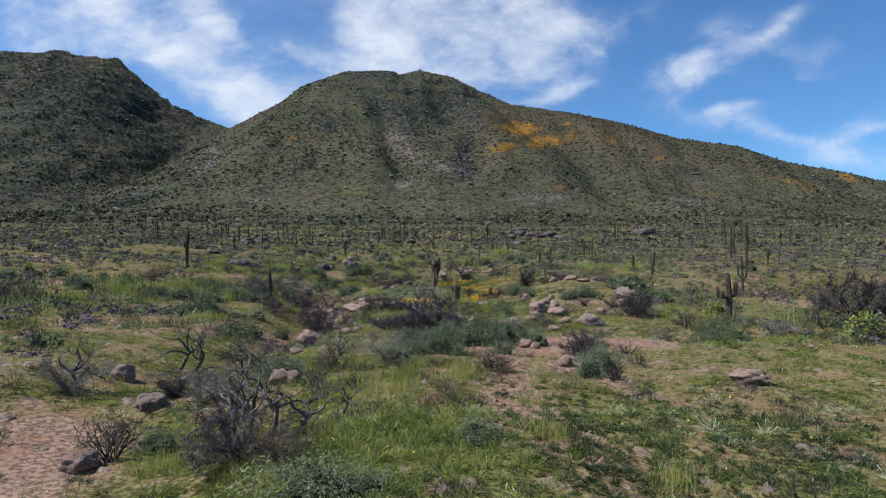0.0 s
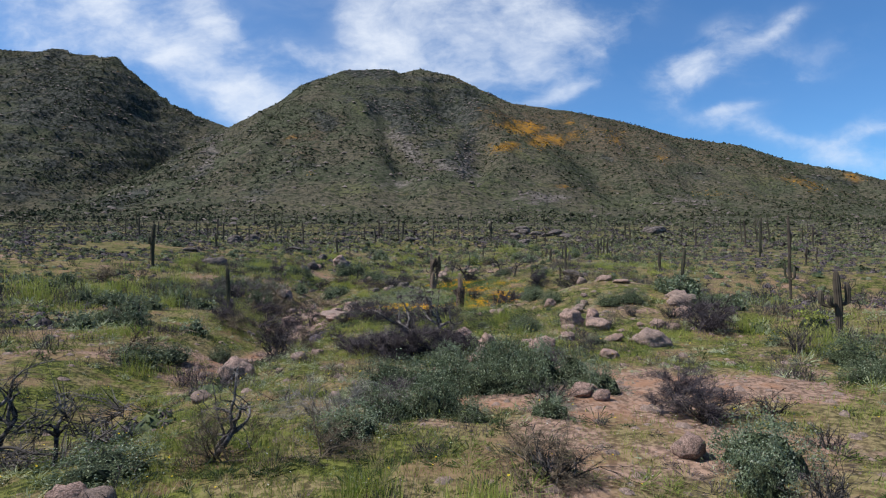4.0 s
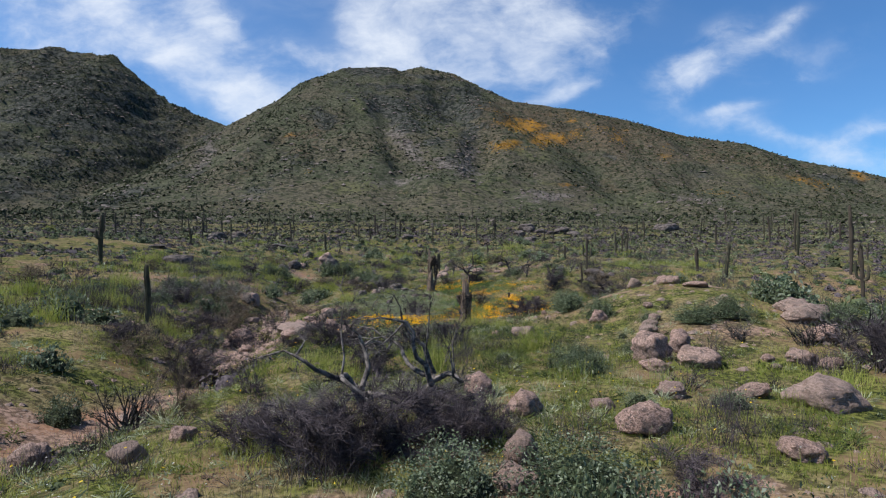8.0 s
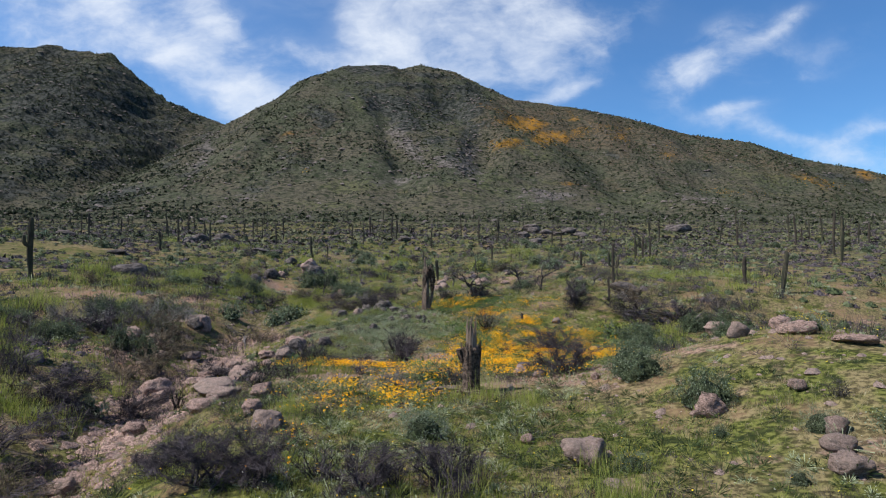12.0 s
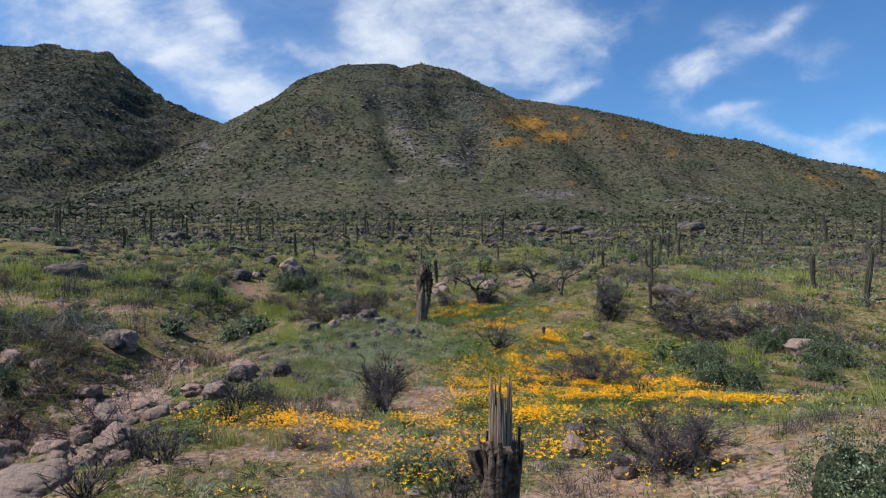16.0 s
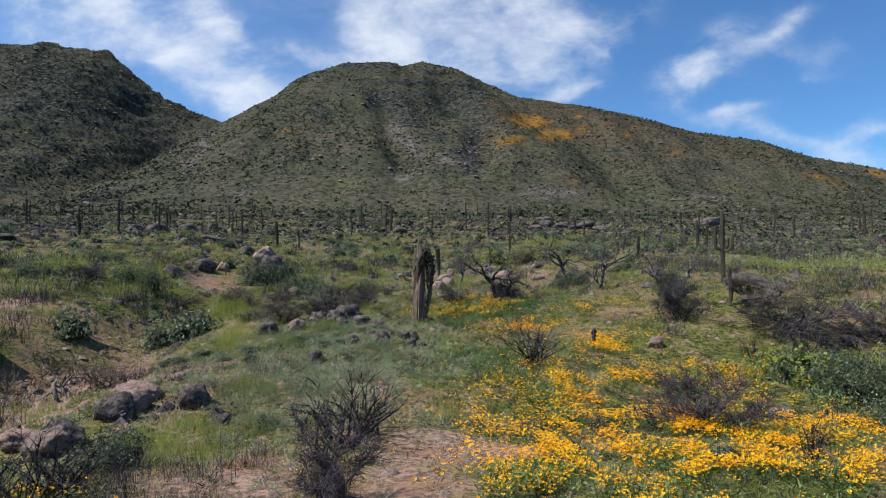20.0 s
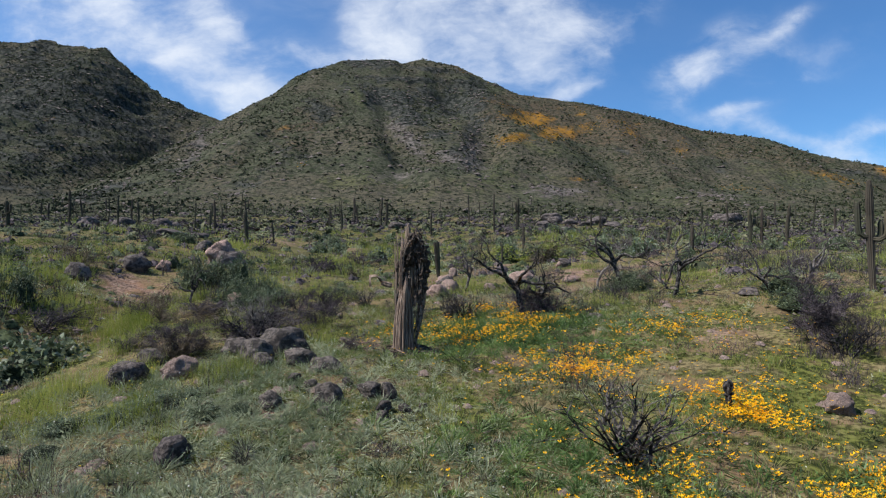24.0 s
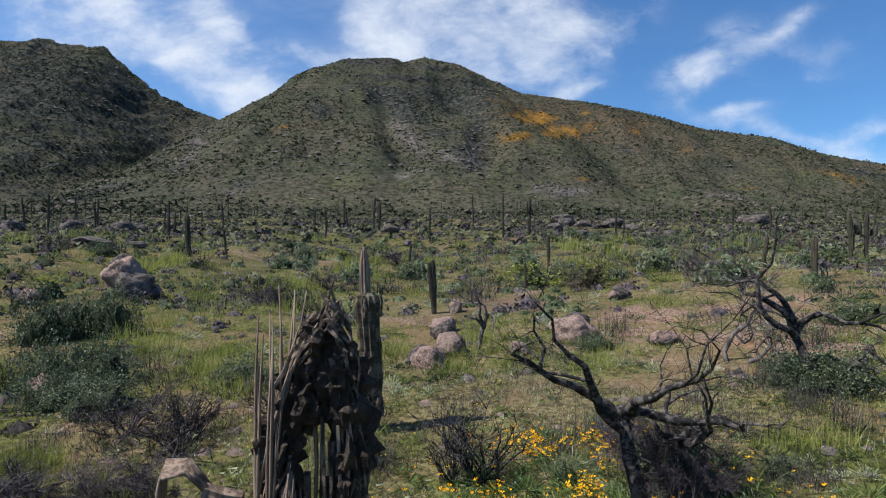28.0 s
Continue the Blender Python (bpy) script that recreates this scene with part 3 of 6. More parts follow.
# ---------------------------------------------------------------- rocks
def rock_mesh(name, seed, detail, flat=1.0, blocky=.5, mat=GRANITE):
    bm = bmesh.new()
    bmesh.ops.create_icosphere(bm, subdivisions=detail, radius=.5)
    off = Vector((seed * 7.3, seed * 3.1, seed * 1.7))
    r = random.Random(seed)
    cuts = [(swung(r, Vector((r.gauss(0, 1), r.gauss(0, 1), r.uniform(-.2, 1))).normalized(), .1), r.uniform(.33, .47)) for _ in range(int(4 + 7 * blocky))]
    for v in bm.verts:
        p = v.co.copy()
        p *= 1 + .34 * noise.noise(p * 2.0 + off)
        for way_out, far_out in cuts:
            over = p.dot(way_out) - far_out
            if over > 0:
                p -= way_out * over * .9
        p *= 1 + .17 * noise.noise(p * 4.2 + off) + .09 * noise.noise(p * 10 + off) + .04 * noise.noise(p * 23 + off)
        p.z = p.z * flat
        v.co = p
    lo, hi = [min(v.co[i] for v in bm.verts) for i in range(3)], [max(v.co[i] for v in bm.verts) for i in range(3)]
    for v in bm.verts:
        v.co = Vector(((v.co.x - (lo[0] + hi[0]) / 2) / (hi[0] - lo[0]), (v.co.y - (lo[1] + hi[1]) / 2) / (hi[1] - lo[1]), (v.co.z - lo[2]) / (hi[2] - lo[2])))
    me = bpy.data.meshes.new(name)
    bm.to_mesh(me)
    bm.free()
    me.materials.append(mat)
    me.polygons.foreach_set("use_smooth", np.ones(len(me.polygons), bool))
    return me


big_rocks = [rock_mesh("boulder", s, 4, 1, b) for s, b in ((3, .2), (5, .9), (8, .5), (11, .3), (14, 1.0), (17, .6))]
pebbly = [rock_mesh("boulder", s, 3, 1, b) for s, b in ((25, .4), (26, .8), (27, .6))]
piled = [rock_mesh("boulder", s, 3, 1, b, PILE_ROCK) for s, b in ((31, .5), (32, .8), (33, .3), (34, .7))]
small_rocks = [rock_mesh("boulder", s, 3, 1, .7, DARK_ROCK) for s in (21, 22, 23, 24)]


def put_rocks(rows, label, group, stock, seed, squash=1.0):
    r = random.Random(seed)
    for x, y, h, w in rows:
        ob = new("boulder", r.choice(pebbly if w < .45 and stock is big_rocks else stock))
        deep = w * r.uniform(.65, 1.0)
        sink = .2
        ob.matrix_basis = pose(x, y + deep * .3, floor_at(x, y + deep * .3) - h * sink * 1.2, r.uniform(-9, 9), r.uniform(-9, 9), r.uniform(0, 360)) @ Matrix.Diagonal((w * 1.02, (w + deep) * .5, h * (.92 + sink), 1))
        tagged(ob, label, "boulder", group)


# ---------------------------------------------------------------- shrubs, as prototypes that are copied and then dropped
def twiggy_shrub(seed, mat, dense=700, limbs=8, fine=.0032):
    r = random.Random(seed)
    ob = thing("dead_shrub", "dead leafless shrub with a haze of purple-grey twigs", "shrub", "dead shrubs on the slope")
    stems, twigs, tips = Shape(), Shape(), []
    for i in range(limbs):
        a = r.uniform(0, 6.28)
        limb(stems, r, (r.gauss(0, .05), r.gauss(0, .05), -.05), (math.cos(a) * r.uniform(.3, 1.1), math.sin(a) * r.uniform(.3, 1.1), 1), r.uniform(.32, .5), r.uniform(.012, .022), 2 if limbs > 5 else 1, tips, .2, sides=4)
    for i in range(dense):
        p, d = r.choice(tips)
        at = p - d * r.uniform(0, .28) + Vector((r.gauss(0, .02), r.gauss(0, .02), r.gauss(0, .02)))
        e = at + swung(r, d, .6) * r.uniform(.08, .22)
        twigs.spike(at, (e.x, e.y, max(e.z, 0)), fine)
    part("stem", stems.out(), mat, ob)
    part("brushwood", twigs.out(), mat, ob)
    return ob


def leafy_shrub(seed, leaf, count, size, label, flowers=None, limbs=11):
    r, q = random.Random(seed), np.random.default_rng(seed)
    ob = thing("leafy_shrub", label, "shrub", "leafy shrubs on the slope")
    stems, tips = Shape(), []
    for i in range(limbs):
        a = r.uniform(0, 6.28)
        lean = r.uniform(.15, 1.5)
        limb(stems, r, (r.gauss(0, .06), r.gauss(0, .06), -.05), (math.cos(a) * lean, math.sin(a) * lean, 1), r.uniform(.36, .56), .011, 1, tips, .16, forks=(3, 4), sides=4)
    part("stem", stems.out(), BROWN_TWIG, ob)
    # sprays of leaves: round the twig ends and over a lumpy mound that reaches the ground
    wide = 1.05 * max(math.hypot(p.x, p.y) for p, d in tips) * .85
    high = max(p.z for p, d in tips) * .92
    sprays = [p - d * q.uniform(0, .2) for p, d in tips]
    for i in range(int(30 + count / 34)):
        a, e = q.uniform(0, 6.283), math.asin(q.uniform(.02, 1.0))
        k = (1 + .30 * noise.noise(Vector((math.cos(a) * 1.7 + seed, math.sin(a) * 1.7, e * 1.6)))) * q.uniform(.55, 1.0) ** .5
        sprays.append(Vector((math.cos(a) * math.cos(e) * wide * k, math.sin(a) * math.cos(e) * wide * k, math.sin(e) * high * k)))
    part("foliage", leaf_cloud(q, sprays, count, .05, size), leaf, ob)
    # solid lumpy core; its dark colour stands in for shade inside the shrub
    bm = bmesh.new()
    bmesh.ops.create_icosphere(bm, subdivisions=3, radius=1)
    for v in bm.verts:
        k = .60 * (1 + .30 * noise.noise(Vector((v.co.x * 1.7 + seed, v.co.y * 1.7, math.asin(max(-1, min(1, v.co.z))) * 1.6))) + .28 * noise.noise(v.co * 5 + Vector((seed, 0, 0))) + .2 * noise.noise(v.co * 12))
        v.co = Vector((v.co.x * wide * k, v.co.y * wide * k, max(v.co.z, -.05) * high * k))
    part("inner_growth", ([v.co.copy() for v in bm.verts], [tuple(w.index for w in f.verts) for f in bm.faces]), INNER_SHADE, ob, "dense inner growth, a solid core painted dark as shade")
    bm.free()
    if flowers:
        part("bloom", leaf_cloud(q, [p + Vector((0, 0, .07)) for p, d in tips], 160, .07, .035, 1.0), flowers, ob, "small yellow flower heads")
    return ob


def charred_shrub(seed, bundles=3):
    r = random.Random(seed)
    ob = thing("charred_shrub", "burnt shrub of upright blackened stems", "shrub", "burnt shrubs on the slope")
    for i in range(bundles):
        stems, tips = Shape(), []
        for j in range(r.randint(6, 9)):
            a, lean = r.uniform(0, 6.28), r.uniform(.1, .85)
            limb(stems, r, (r.gauss(0, .07), r.gauss(0, .07), -.05), (math.cos(a) * lean, math.sin(a) * lean, 1), r.uniform(.34, .58), r.uniform(.011, .019), 1, tips, .13, forks=(2, 3), sides=4)
        for j in range(50):
            p, d = r.choice(tips)
            at = p - d * r.uniform(0, .3)
            stems.spike(at, at + swung(r, d, .5) * r.uniform(.06, .2), .006)
        part("stem", stems.out(), CHARCOAL, ob)
    return ob


def snag(seed, mat, trunks=2, lean=.5, droop=.03, depth=3, fine_count=170):
    r = random.Random(seed)
    ob = thing("dead_tree", "dead fire-killed desert tree with crooked bare grey limbs", "tree", "dead trees on the slope")
    fine, tips = Shape(), []
    for i in range(trunks):
        wood, ends = Shape(), []
        a = r.uniform(0, 6.28)
        limb(wood, r, (r.gauss(0, .03), r.gauss(0, .03), -.06), (math.cos(a) * lean, math.sin(a) * lean, 1), r.uniform(.27, .36), r.uniform(.013, .019) if depth < 4 else .017, depth, ends, .36, droop, (2, 2) if depth < 4 else (2, 3), 6)
        part("trunk", wood.out(), mat, ob, smooth=True)
        tips += ends
    for i in range(fine_count):
        p, d = r.choice(tips)
        at = p - d * r.uniform(0, .16)
        fine.spike(at, at + swung(r, d, .7) * r.uniform(.04, .15), .0034 if depth < 4 else .002)
    part("brushwood", fine.out(), mat, ob)
    return ob


def extent(ob):
    hi = max(v.co.z for o in ob.children for v in o.data.vertices)
    xs = sorted(abs(v.co.x) for o in ob.children for v in o.data.vertices)
    return hi, 2 * xs[int(len(xs) * .96)]


made = []


def stock_of(*obs):
    made.extend(obs)
    return [(o, *extent(o)) for o in obs]


def plant(rows, stock, seed, lift=-.02, great=(), split=False, most=1.9):
    r = random.Random(seed)
    for x, y, h, w in rows:
        ob, high, wide = r.choice(great if great and w > 1.5 else stock)
        many = max(1, min(7, round(w / 1.05))) if split and w > 1.4 else 1
        if many > 1:
            for i in range(many):
                a = (i + .5) / many - .5
                bit = h * r.uniform(.7, 1.05)
                plant([(x + a * w * .8, y + r.uniform(-.3, .35) * min(w, 1.6) * .5, bit, 1.05 * r.uniform(.9, 1.3))], stock, r.randint(0, 9999), lift)
            continue
        sz = h / high
        sw = min(max(w / wide, sz * .55), sz * most)
        copy_thing(ob, pose(x, y, floor_at(x, y) + lift, 0, 0, r.uniform(0, 360)) @ Matrix.Diagonal((sw, sw, sz, 1)))


# ---------------------------------------------------------------- places of single things: across, ahead, height, width
ROCKS = ((4.59, 28.44, 0.71, 0.88), (5.53, 29.17, 0.62, 0.56), (5.49, 31.22, 0.26, 0.43), (2.32, 31.72, 0.41, 0.74), (1.36, 24.23, 0.43, 0.63), (2.69, 23.25, 0.45, 0.66), (0.8, 25.39, 0.4, 0.54), (1.1, 22.38, 0.36, 0.43), (0.93, 21.55, 0.27, 0.48), (3.75, 25.12, 0.26, 0.52), (2.54, 24.59, 0.18, 0.39), (5.27, 25.54, 0.25, 0.56), (6.19, 24.99, 0.56, 1.25), (4.24, 22.52, 0.26, 0.54), (9.52, 31.11, 0.54, 1.07), (8.85, 29.38, 0.43, 0.79), (9.62, 31.89, 0.42, 0.87), (7.38, 27.77, 0.31, 0.56), (7.74, 27.41, 0.24, 0.43), (6.8, 28.04, 0.17, 0.25), (6.69, 27.51, 0.13, 0.22), (5.4, 27.85, 0.45, 0.84), (-5.32, 23.74, 0.44, 0.67), (-3.47, 22.71, 0.26, 0.39))
ROCKS_N = ((-3.17, 23.6, 0.22, 0.45), (-7.77, 14.93, 0.47, 0.58), (-5.76, 12.14, 0.33, 0.56), (-5.53, 9.36, 0.36, 0.56), (6.44, 12.35, 0.32, 0.82), (-3.49, 13.16, 0.35, 0.51), (-3.2, 13.25, 0.28, 0.36), (3.02, 14.64, 0.32, 0.39), (2.6, 17.97, 0.28, 0.48), (-4.6, 21.3, 0.62, 1.05), (-4.56, 19.17, 0.23, 0.43), (2.77, 17.59, 0.21, 0.29), (4.35, 27.48, 0.28, 0.55), (-6.48, 34.33, 0.35, 0.54), (5.29, 30.61, 0.3, 0.5), (-2.71, 34.11, 0.38, 0.61), (-5.26, 37.54, 0.34, 0.68), (-8.09, 45.94, 0.52, 1.29), (-11.97, 53.96, 0.62, 1.13), (14.34, 53.99, 0.74, 1.19), (6.87, 36.64, 0.39, 0.44), (8.01, 36.96, 0.33, 0.53), (7.76, 35.89, 0.32, 0.72))
ROCKS_O = ((8.22, 34.81, 0.19, 0.76), (4.76, 33.21, 0.42, 0.56), (6.16, 33.28, 0.2, 0.29), (5.8, 31.69, 0.25, 0.35), (-3.36, 35.25, 0.33, 0.46), (-6.88, 37.54, 0.39, 0.55), (1.72, 32.92, 0.16, 0.23), (-6.41, 51.65, 0.42, 0.94))
WASH = ((-8.24, 41.91, 0.41, 0.67), (-4.99, 38.26, 0.34, 0.84), (-5.08, 37.9, 0.26, 0.48), (-3.66, 36.88, 0.28, 0.45), (-7.66, 43.09, 0.28, 0.59), (-7.13, 42.72, 0.35, 0.41), (-7.81, 44.69, 0.34, 0.49), (-5.99, 42.45, 0.37, 0.64), (-5.76, 41.23, 0.25, 0.64), (-11.64, 53.65, 0.81, 0.9), (-6.18, 50.79, 0.55, 0.84), (-6.07, 48.06, 0.48, 0.71), (-12.02, 49.57, 0.44, 0.6), (-11.5, 49.07, 0.35, 0.39), (-6.38, 46.76, 0.24, 0.52), (-10.18, 48.82, 0.39, 0.85), (2.67, 40.81, 0.36, 0.52), (2.82, 38.67, 0.18, 0.28), (3.75, 36.74, 0.17, 0.19), (6.57, 56.41, 0.34, 0.53), (-8.08, 48.17, 0.26, 0.63), (-6.58, 40.48, 0.21, 0.46), (-7.55, 46.12, 0.27, 0.67), (-9.35, 44.34, 0.21, 0.45))
LEDGE = ((-11.73, 53.59, 0.66, 1.01), (2.9, 41.85, 0.36, 0.49), (2.92, 39.43, 0.23, 0.39), (-7.69, 44.59, 0.33, 0.42), (-4.99, 51.14, 0.56, 0.73), (-3.1, 54.37, 0.35, 0.53), (-6.04, 48.29, 0.55, 0.75), (-5.07, 48.62, 0.26, 0.4), (-3.97, 50.1, 0.19, 0.39), (7.3, 50.84, 0.28, 0.6), (-14.15, 70.54, 0.89, 1.01), (-5.62, 58.09, 0.4, 0.58), (-6.04, 50.03, 0.59, 0.82), (-5.18, 57.22, 0.46, 0.58), (-5.7, 59.31, 0.28, 0.58))
LEDGE_N = ((-0.08, 70.86, 0.59, 0.85), (0.35, 73.69, 0.59, 0.78), (0.61, 71.8, 0.58, 0.58), (3.83, 72.56, 0.61, 0.96), (5.16, 70.3, 0.32, 0.64), (-11.59, 79.68, 1.02, 1.52), (-7.16, 68.27, 0.34, 0.44), (6.39, 77.71, 0.48, 0.77), (-15.18, 85.85, 0.86, 1.4), (-13.94, 77.65, 0.5, 0.69), (-10.82, 80.11, 0.43, 0.6))
PILE = ((-3.19, 57.97, 0.5, 0.73), (-2.96, 59.07, 0.66, 1.05), (-2.32, 57.87, 0.38, 0.64), (-1.82, 57.72, 0.28, 0.67), (-3.39, 59.52, 0.42, 0.62), (-4.09, 59.72, 0.39, 0.68), (-2.9, 57.62, 0.31, 0.47), (-5.9, 59.66, 0.29, 0.72), (-5.21, 57.27, 0.46, 0.71), (-1.46, 56.28, 0.38, 0.49), (-2.32, 55.97, 0.26, 0.4), (-0.88, 56.68, 0.31, 0.43), (-0.57, 56.63, 0.34, 0.29), (-0.61, 56.18, 0.19, 0.26), (-0.62, 55.83, 0.18, 0.22), (-0.3, 56.28, 0.13, 0.22), (-0.01, 56.38, 0.15, 0.2), (-1.87, 56.77, 0.15, 0.24), (-2.2, 56.92, 0.14, 0.28), (-1.32, 57.13, 0.15, 0.22), (-1.42, 55.88, 0.15, 0.31))
SLAB = ((-4.31, 57.32, 0.43, 0.71),)
WASH_N = ((-8.75, 42.65, 0.66, 1.17), (-5.7, 39.64, 0.48, 1.25), (-7.75, 43.35, 0.51, 0.89), (-7.96, 44.9, 0.48, 0.65), (-6.2, 43.09, 0.5, 0.63), (-3.81, 37.58, 0.32, 0.48), (-6.82, 46.15, 0.35, 0.64), (-9.05, 44.1, 0.31, 0.56), (-6, 40.89, 0.24, 0.45), (-4.79, 40.54, 0.24, 0.48), (-7.88, 40.9, 0.33, 0.56), (-8.88, 47.41, 0.38, 0.86), (-6.85, 48.6, 0.37, 0.8), (-10.92, 47.65, 0.38, 0.7), (-12.89, 49.35, 0.57, 0.87))
DARK_LEAFY = ((-8.23, 24.29, 0.7, 1.4), (-7.92, 25.54, 0.64, 1.28), (-7.07, 27.44, 0.66, 0.87), (-11.38, 29.49, 0.74, 1.65), (-18.34, 49.37, 1.22, 3.14), (-15.44, 35.1, 0.87, 2.6), (-15.49, 52.86, 1.53, 3.05), (-13.45, 54.8, 1.2, 2.4), (-11.53, 46.75, 1.16, 1.99), (-15.34, 51.35, 1.04, 1.25), (-9.65, 73.58, 1.66, 3.31), (-12.82, 52.12, 0.93, 1.6), (-13.28, 65.3, 1.36, 2.33), (-14.73, 47.37, 1.11, 2))
DEAD_BRUSH = ((-11.83, 30.19, 0.68, 1.54), (-8.1, 35.09, 1.08, 1.95), (-8.65, 32.79, 0.78, 1.56), (-7.89, 39.65, 1.04, 1.81), (-3.04, 26.21, 0.54, 0.67), (-24.79, 52.53, 1.51, 3.03), (-7.98, 45.3, 1.22, 1.83), (-10.04, 45.45, 1.23, 2), (-21.25, 61.23, 1.2, 1.8), (-15.11, 65.08, 1.34, 2.35), (-15.26, 73.02, 1.43, 2.45), (-8.21, 37.26, 0.9, 1.41), (-7.68, 39.52, 0.9, 1.34), (-7.21, 34.82, 0.64, 1.27), (-4.38, 63.51, 0.93, 1.32), (-6.17, 61.01, 0.65, 1.09), (-4.91, 62.21, 0.72, 1.2), (-6.85, 60.71, 0.53, 0.85), (-10.18, 68.25, 0.7, 1.94), (-6.98, 65.45, 0.68, 1.5), (-7.29, 70.5, 0.79, 1.77))
OUTCROPS = ((55.4, 164, 2.01, 4.76), (21.79, 167.11, 1.79, 4.36), (24.2, 162.68, 1.24, 3.23), (29.32, 161.66, 1.48, 3.45), (-37.32, 117.74, 1.32, 3.29), (-36.86, 126.22, 1.62, 2.71), (-32.2, 101.71, 0.94, 2.02), (-20.19, 91.8, 0.7, 2.33), (-67.05, 131.69, 0.95, 3.43), (-29.49, 79.06, 0.46, 1.86), (30.97, 157.21, 0.95, 3.57), (17.89, 135.52, 0.89, 3.36), (22.04, 165.5, 1.61, 3.62), (18.68, 158.04, 1.31, 3.19), (26.38, 158.86, 0.94, 2.83), (54.88, 166.98, 1.83, 4.07), (-5.86, 124.54, 0.88, 2.26), (-3.4, 115.8, 0.66, 1.09), (-35.07, 119.43, 0.7, 1.74), (-37.7, 132.8, 0.99, 1.41), (-19.04, 94.61, 0.42, 1.4), (29.69, 135.98, 0.66, 1.76), (-22, 66.39, 0.86, 2.46), (11.6, 60.52, 0.67, 2.24))
OUTCROPS_N = ((-14.14, 75.16, 0.97, 1.39), (58.02, 168.15, 1.87, 4.69))
TWIGGY = ((16.82, 24.58, 2.62, 3.19), (11.92, 21.7, 0.7, 1.21), (1.23, 14.36, 0.61, 1.06), (4.23, 18.13, 0.64, 1.34), (-1.5, 16.13, 0.83, 1.27), (1.25, 13.84, 0.71, 1), (4.09, 16.81, 0.61, 1.67), (9.97, 24.25, 0.69, 1.04), (8.62, 27.3, 1.23, 1.59), (-0.64, 17.94, 0.52, 0.69), (2.64, 21.63, 0.49, 1.09), (-3.96, 25.24, 1.1, 0.84), (-8.93, 38.61, 1.31, 1.9), (0.89, 23.45, 0.57, 0.72), (-9.19, 33.49, 0.66, 1.31), (0.35, 30.92, 0.82, 0.91), (5.34, 50.1, 1.37, 2.25), (-6.44, 33.24, 1.29, 1.94), (-6.45, 31.81, 1.32, 1.51), (-1, 45.5, 1.37, 1.66), (-15.76, 50.06, 1.58, 2.9),)
TWIGGY_N = ((-14.88, 55.75, 1.27, 2.21), (3.45, 38.85, 0.97, 1.52), (-13.1, 52.33, 1.84, 3.03), (8.3, 59.69, 1.77, 2.05), (-0.77, 37.71, 0.65, 0.9), (-12.07, 50.61, 1.83, 2.41),)
TWIGGY_B = ((13.18, 56.87, 1.62, 2.22), (11.47, 59.41, 1.36, 2.53), (-11.42, 64.5, 1.26, 2.05), (-9.35, 67.75, 0.82, 1.9), (-4.16, 61.17, 0.83, 1.27), (-5.52, 59.84, 0.9, 1.47), (-3.83, 62.2, 1.1, 1.26), (-8.86, 65.99, 0.81, 1.78), (-7, 65.32, 0.77, 1.41), (-3.35, 65.6, 0.93, 1.01), (-4.25, 65.93, 1.17, 1.25), (-6.14, 79.02, 1.13, 2.46), (-4.28, 63.98, 0.72, 1.05), (10.71, 82.17, 0.93, 2.8), (9.43, 86.39, 0.82, 2.18), (5.81, 81.12, 1.34, 2.02), (-2.6, 93.21, 1.35, 2.02), (-8.46, 54.3, 0.97, 1.7), (-10.85, 48.46, 1.33, 2.27), (-14, 49.48, 1.79, 2.78), (-10.05, 43.58, 0.87, 1.88), (-1.65, 60.13, 0.6, 0.8), (-6.91, 61.16, 0.44, 0.88),)
TWIGGY_B_N = ((-6.82, 80.76, 1.1, 2.52), (-4.72, 83.81, 1.2, 2.06), (-1.98, 41.32, 0.48, 0.88), (-8.02, 64.93, 0.72, 1.79), (11.34, 57.42, 1.89, 2.84), (-16.27, 48.34, 1.61, 2.77),)
LEAFY = ((2.01, 19.41, 1.08, 2.69), (10.04, 22.23, 0.78, 1.44), (3.77, 14.43, 0.73, 1.14), (-3.7, 14.42, 0.53, 1.2), (-0.35, 16.89, 0.79, 1.79), (9.16, 19.94, 0.75, 1.81), (-1.13, 15.5, 0.55, 1.11), (-0.8, 19.24, 0.69, 1.46), (0.17, 18.72, 0.81, 1.55), (1.2, 18.65, 0.9, 1.66), (7.13, 31.16, 0.72, 2.16), (2.89, 27.15, 0.51, 0.89), (0.29, 21.52, 0.65, 1.14), (1.52, 21.53, 0.68, 1.3), (10.35, 31.18, 0.66, 1.43), (4.85, 33.78, 0.75, 0.87), (4.44, 36.7, 0.82, 0.93), (2.88, 27.85, 0.64, 1.02), (4.49, 36.02, 0.78, 1.14), (0.07, 33.66, 0.57, 0.9), (4.5, 32.45, 0.25, 0.25))
LEAFY_B = ((9.44, 51.77, 1.16, 2.01), (13.14, 51.21, 0.87, 1.28), (15.27, 50.12, 0.79, 1.37), (14.17, 55.18, 1.29, 3.24), (9.34, 49.58, 1.25, 2.51), (14.33, 52.7, 1.11, 1.86), (10.09, 53.89, 0.74, 1.36), (8.95, 61.65, 0.69, 1.43), (6.03, 66.23, 0.63, 1.41), (-6.63, 68.61, 1.19, 2.17), (3.88, 70.72, 0.51, 1.15), (9.76, 71.14, 0.66, 1.18), (-11.52, 104.56, 0.88, 2.21), (-17.95, 89.29, 0.9, 1.81), (-19.58, 73.82, 0.79, 2.95), (-17.19, 64.42, 0.72, 1.93), (-15.62, 53.28, 1.41, 2.81), (-4.52, 47.36, 0.65, 1.08), (6.3, 67.34, 0.48, 0.87))
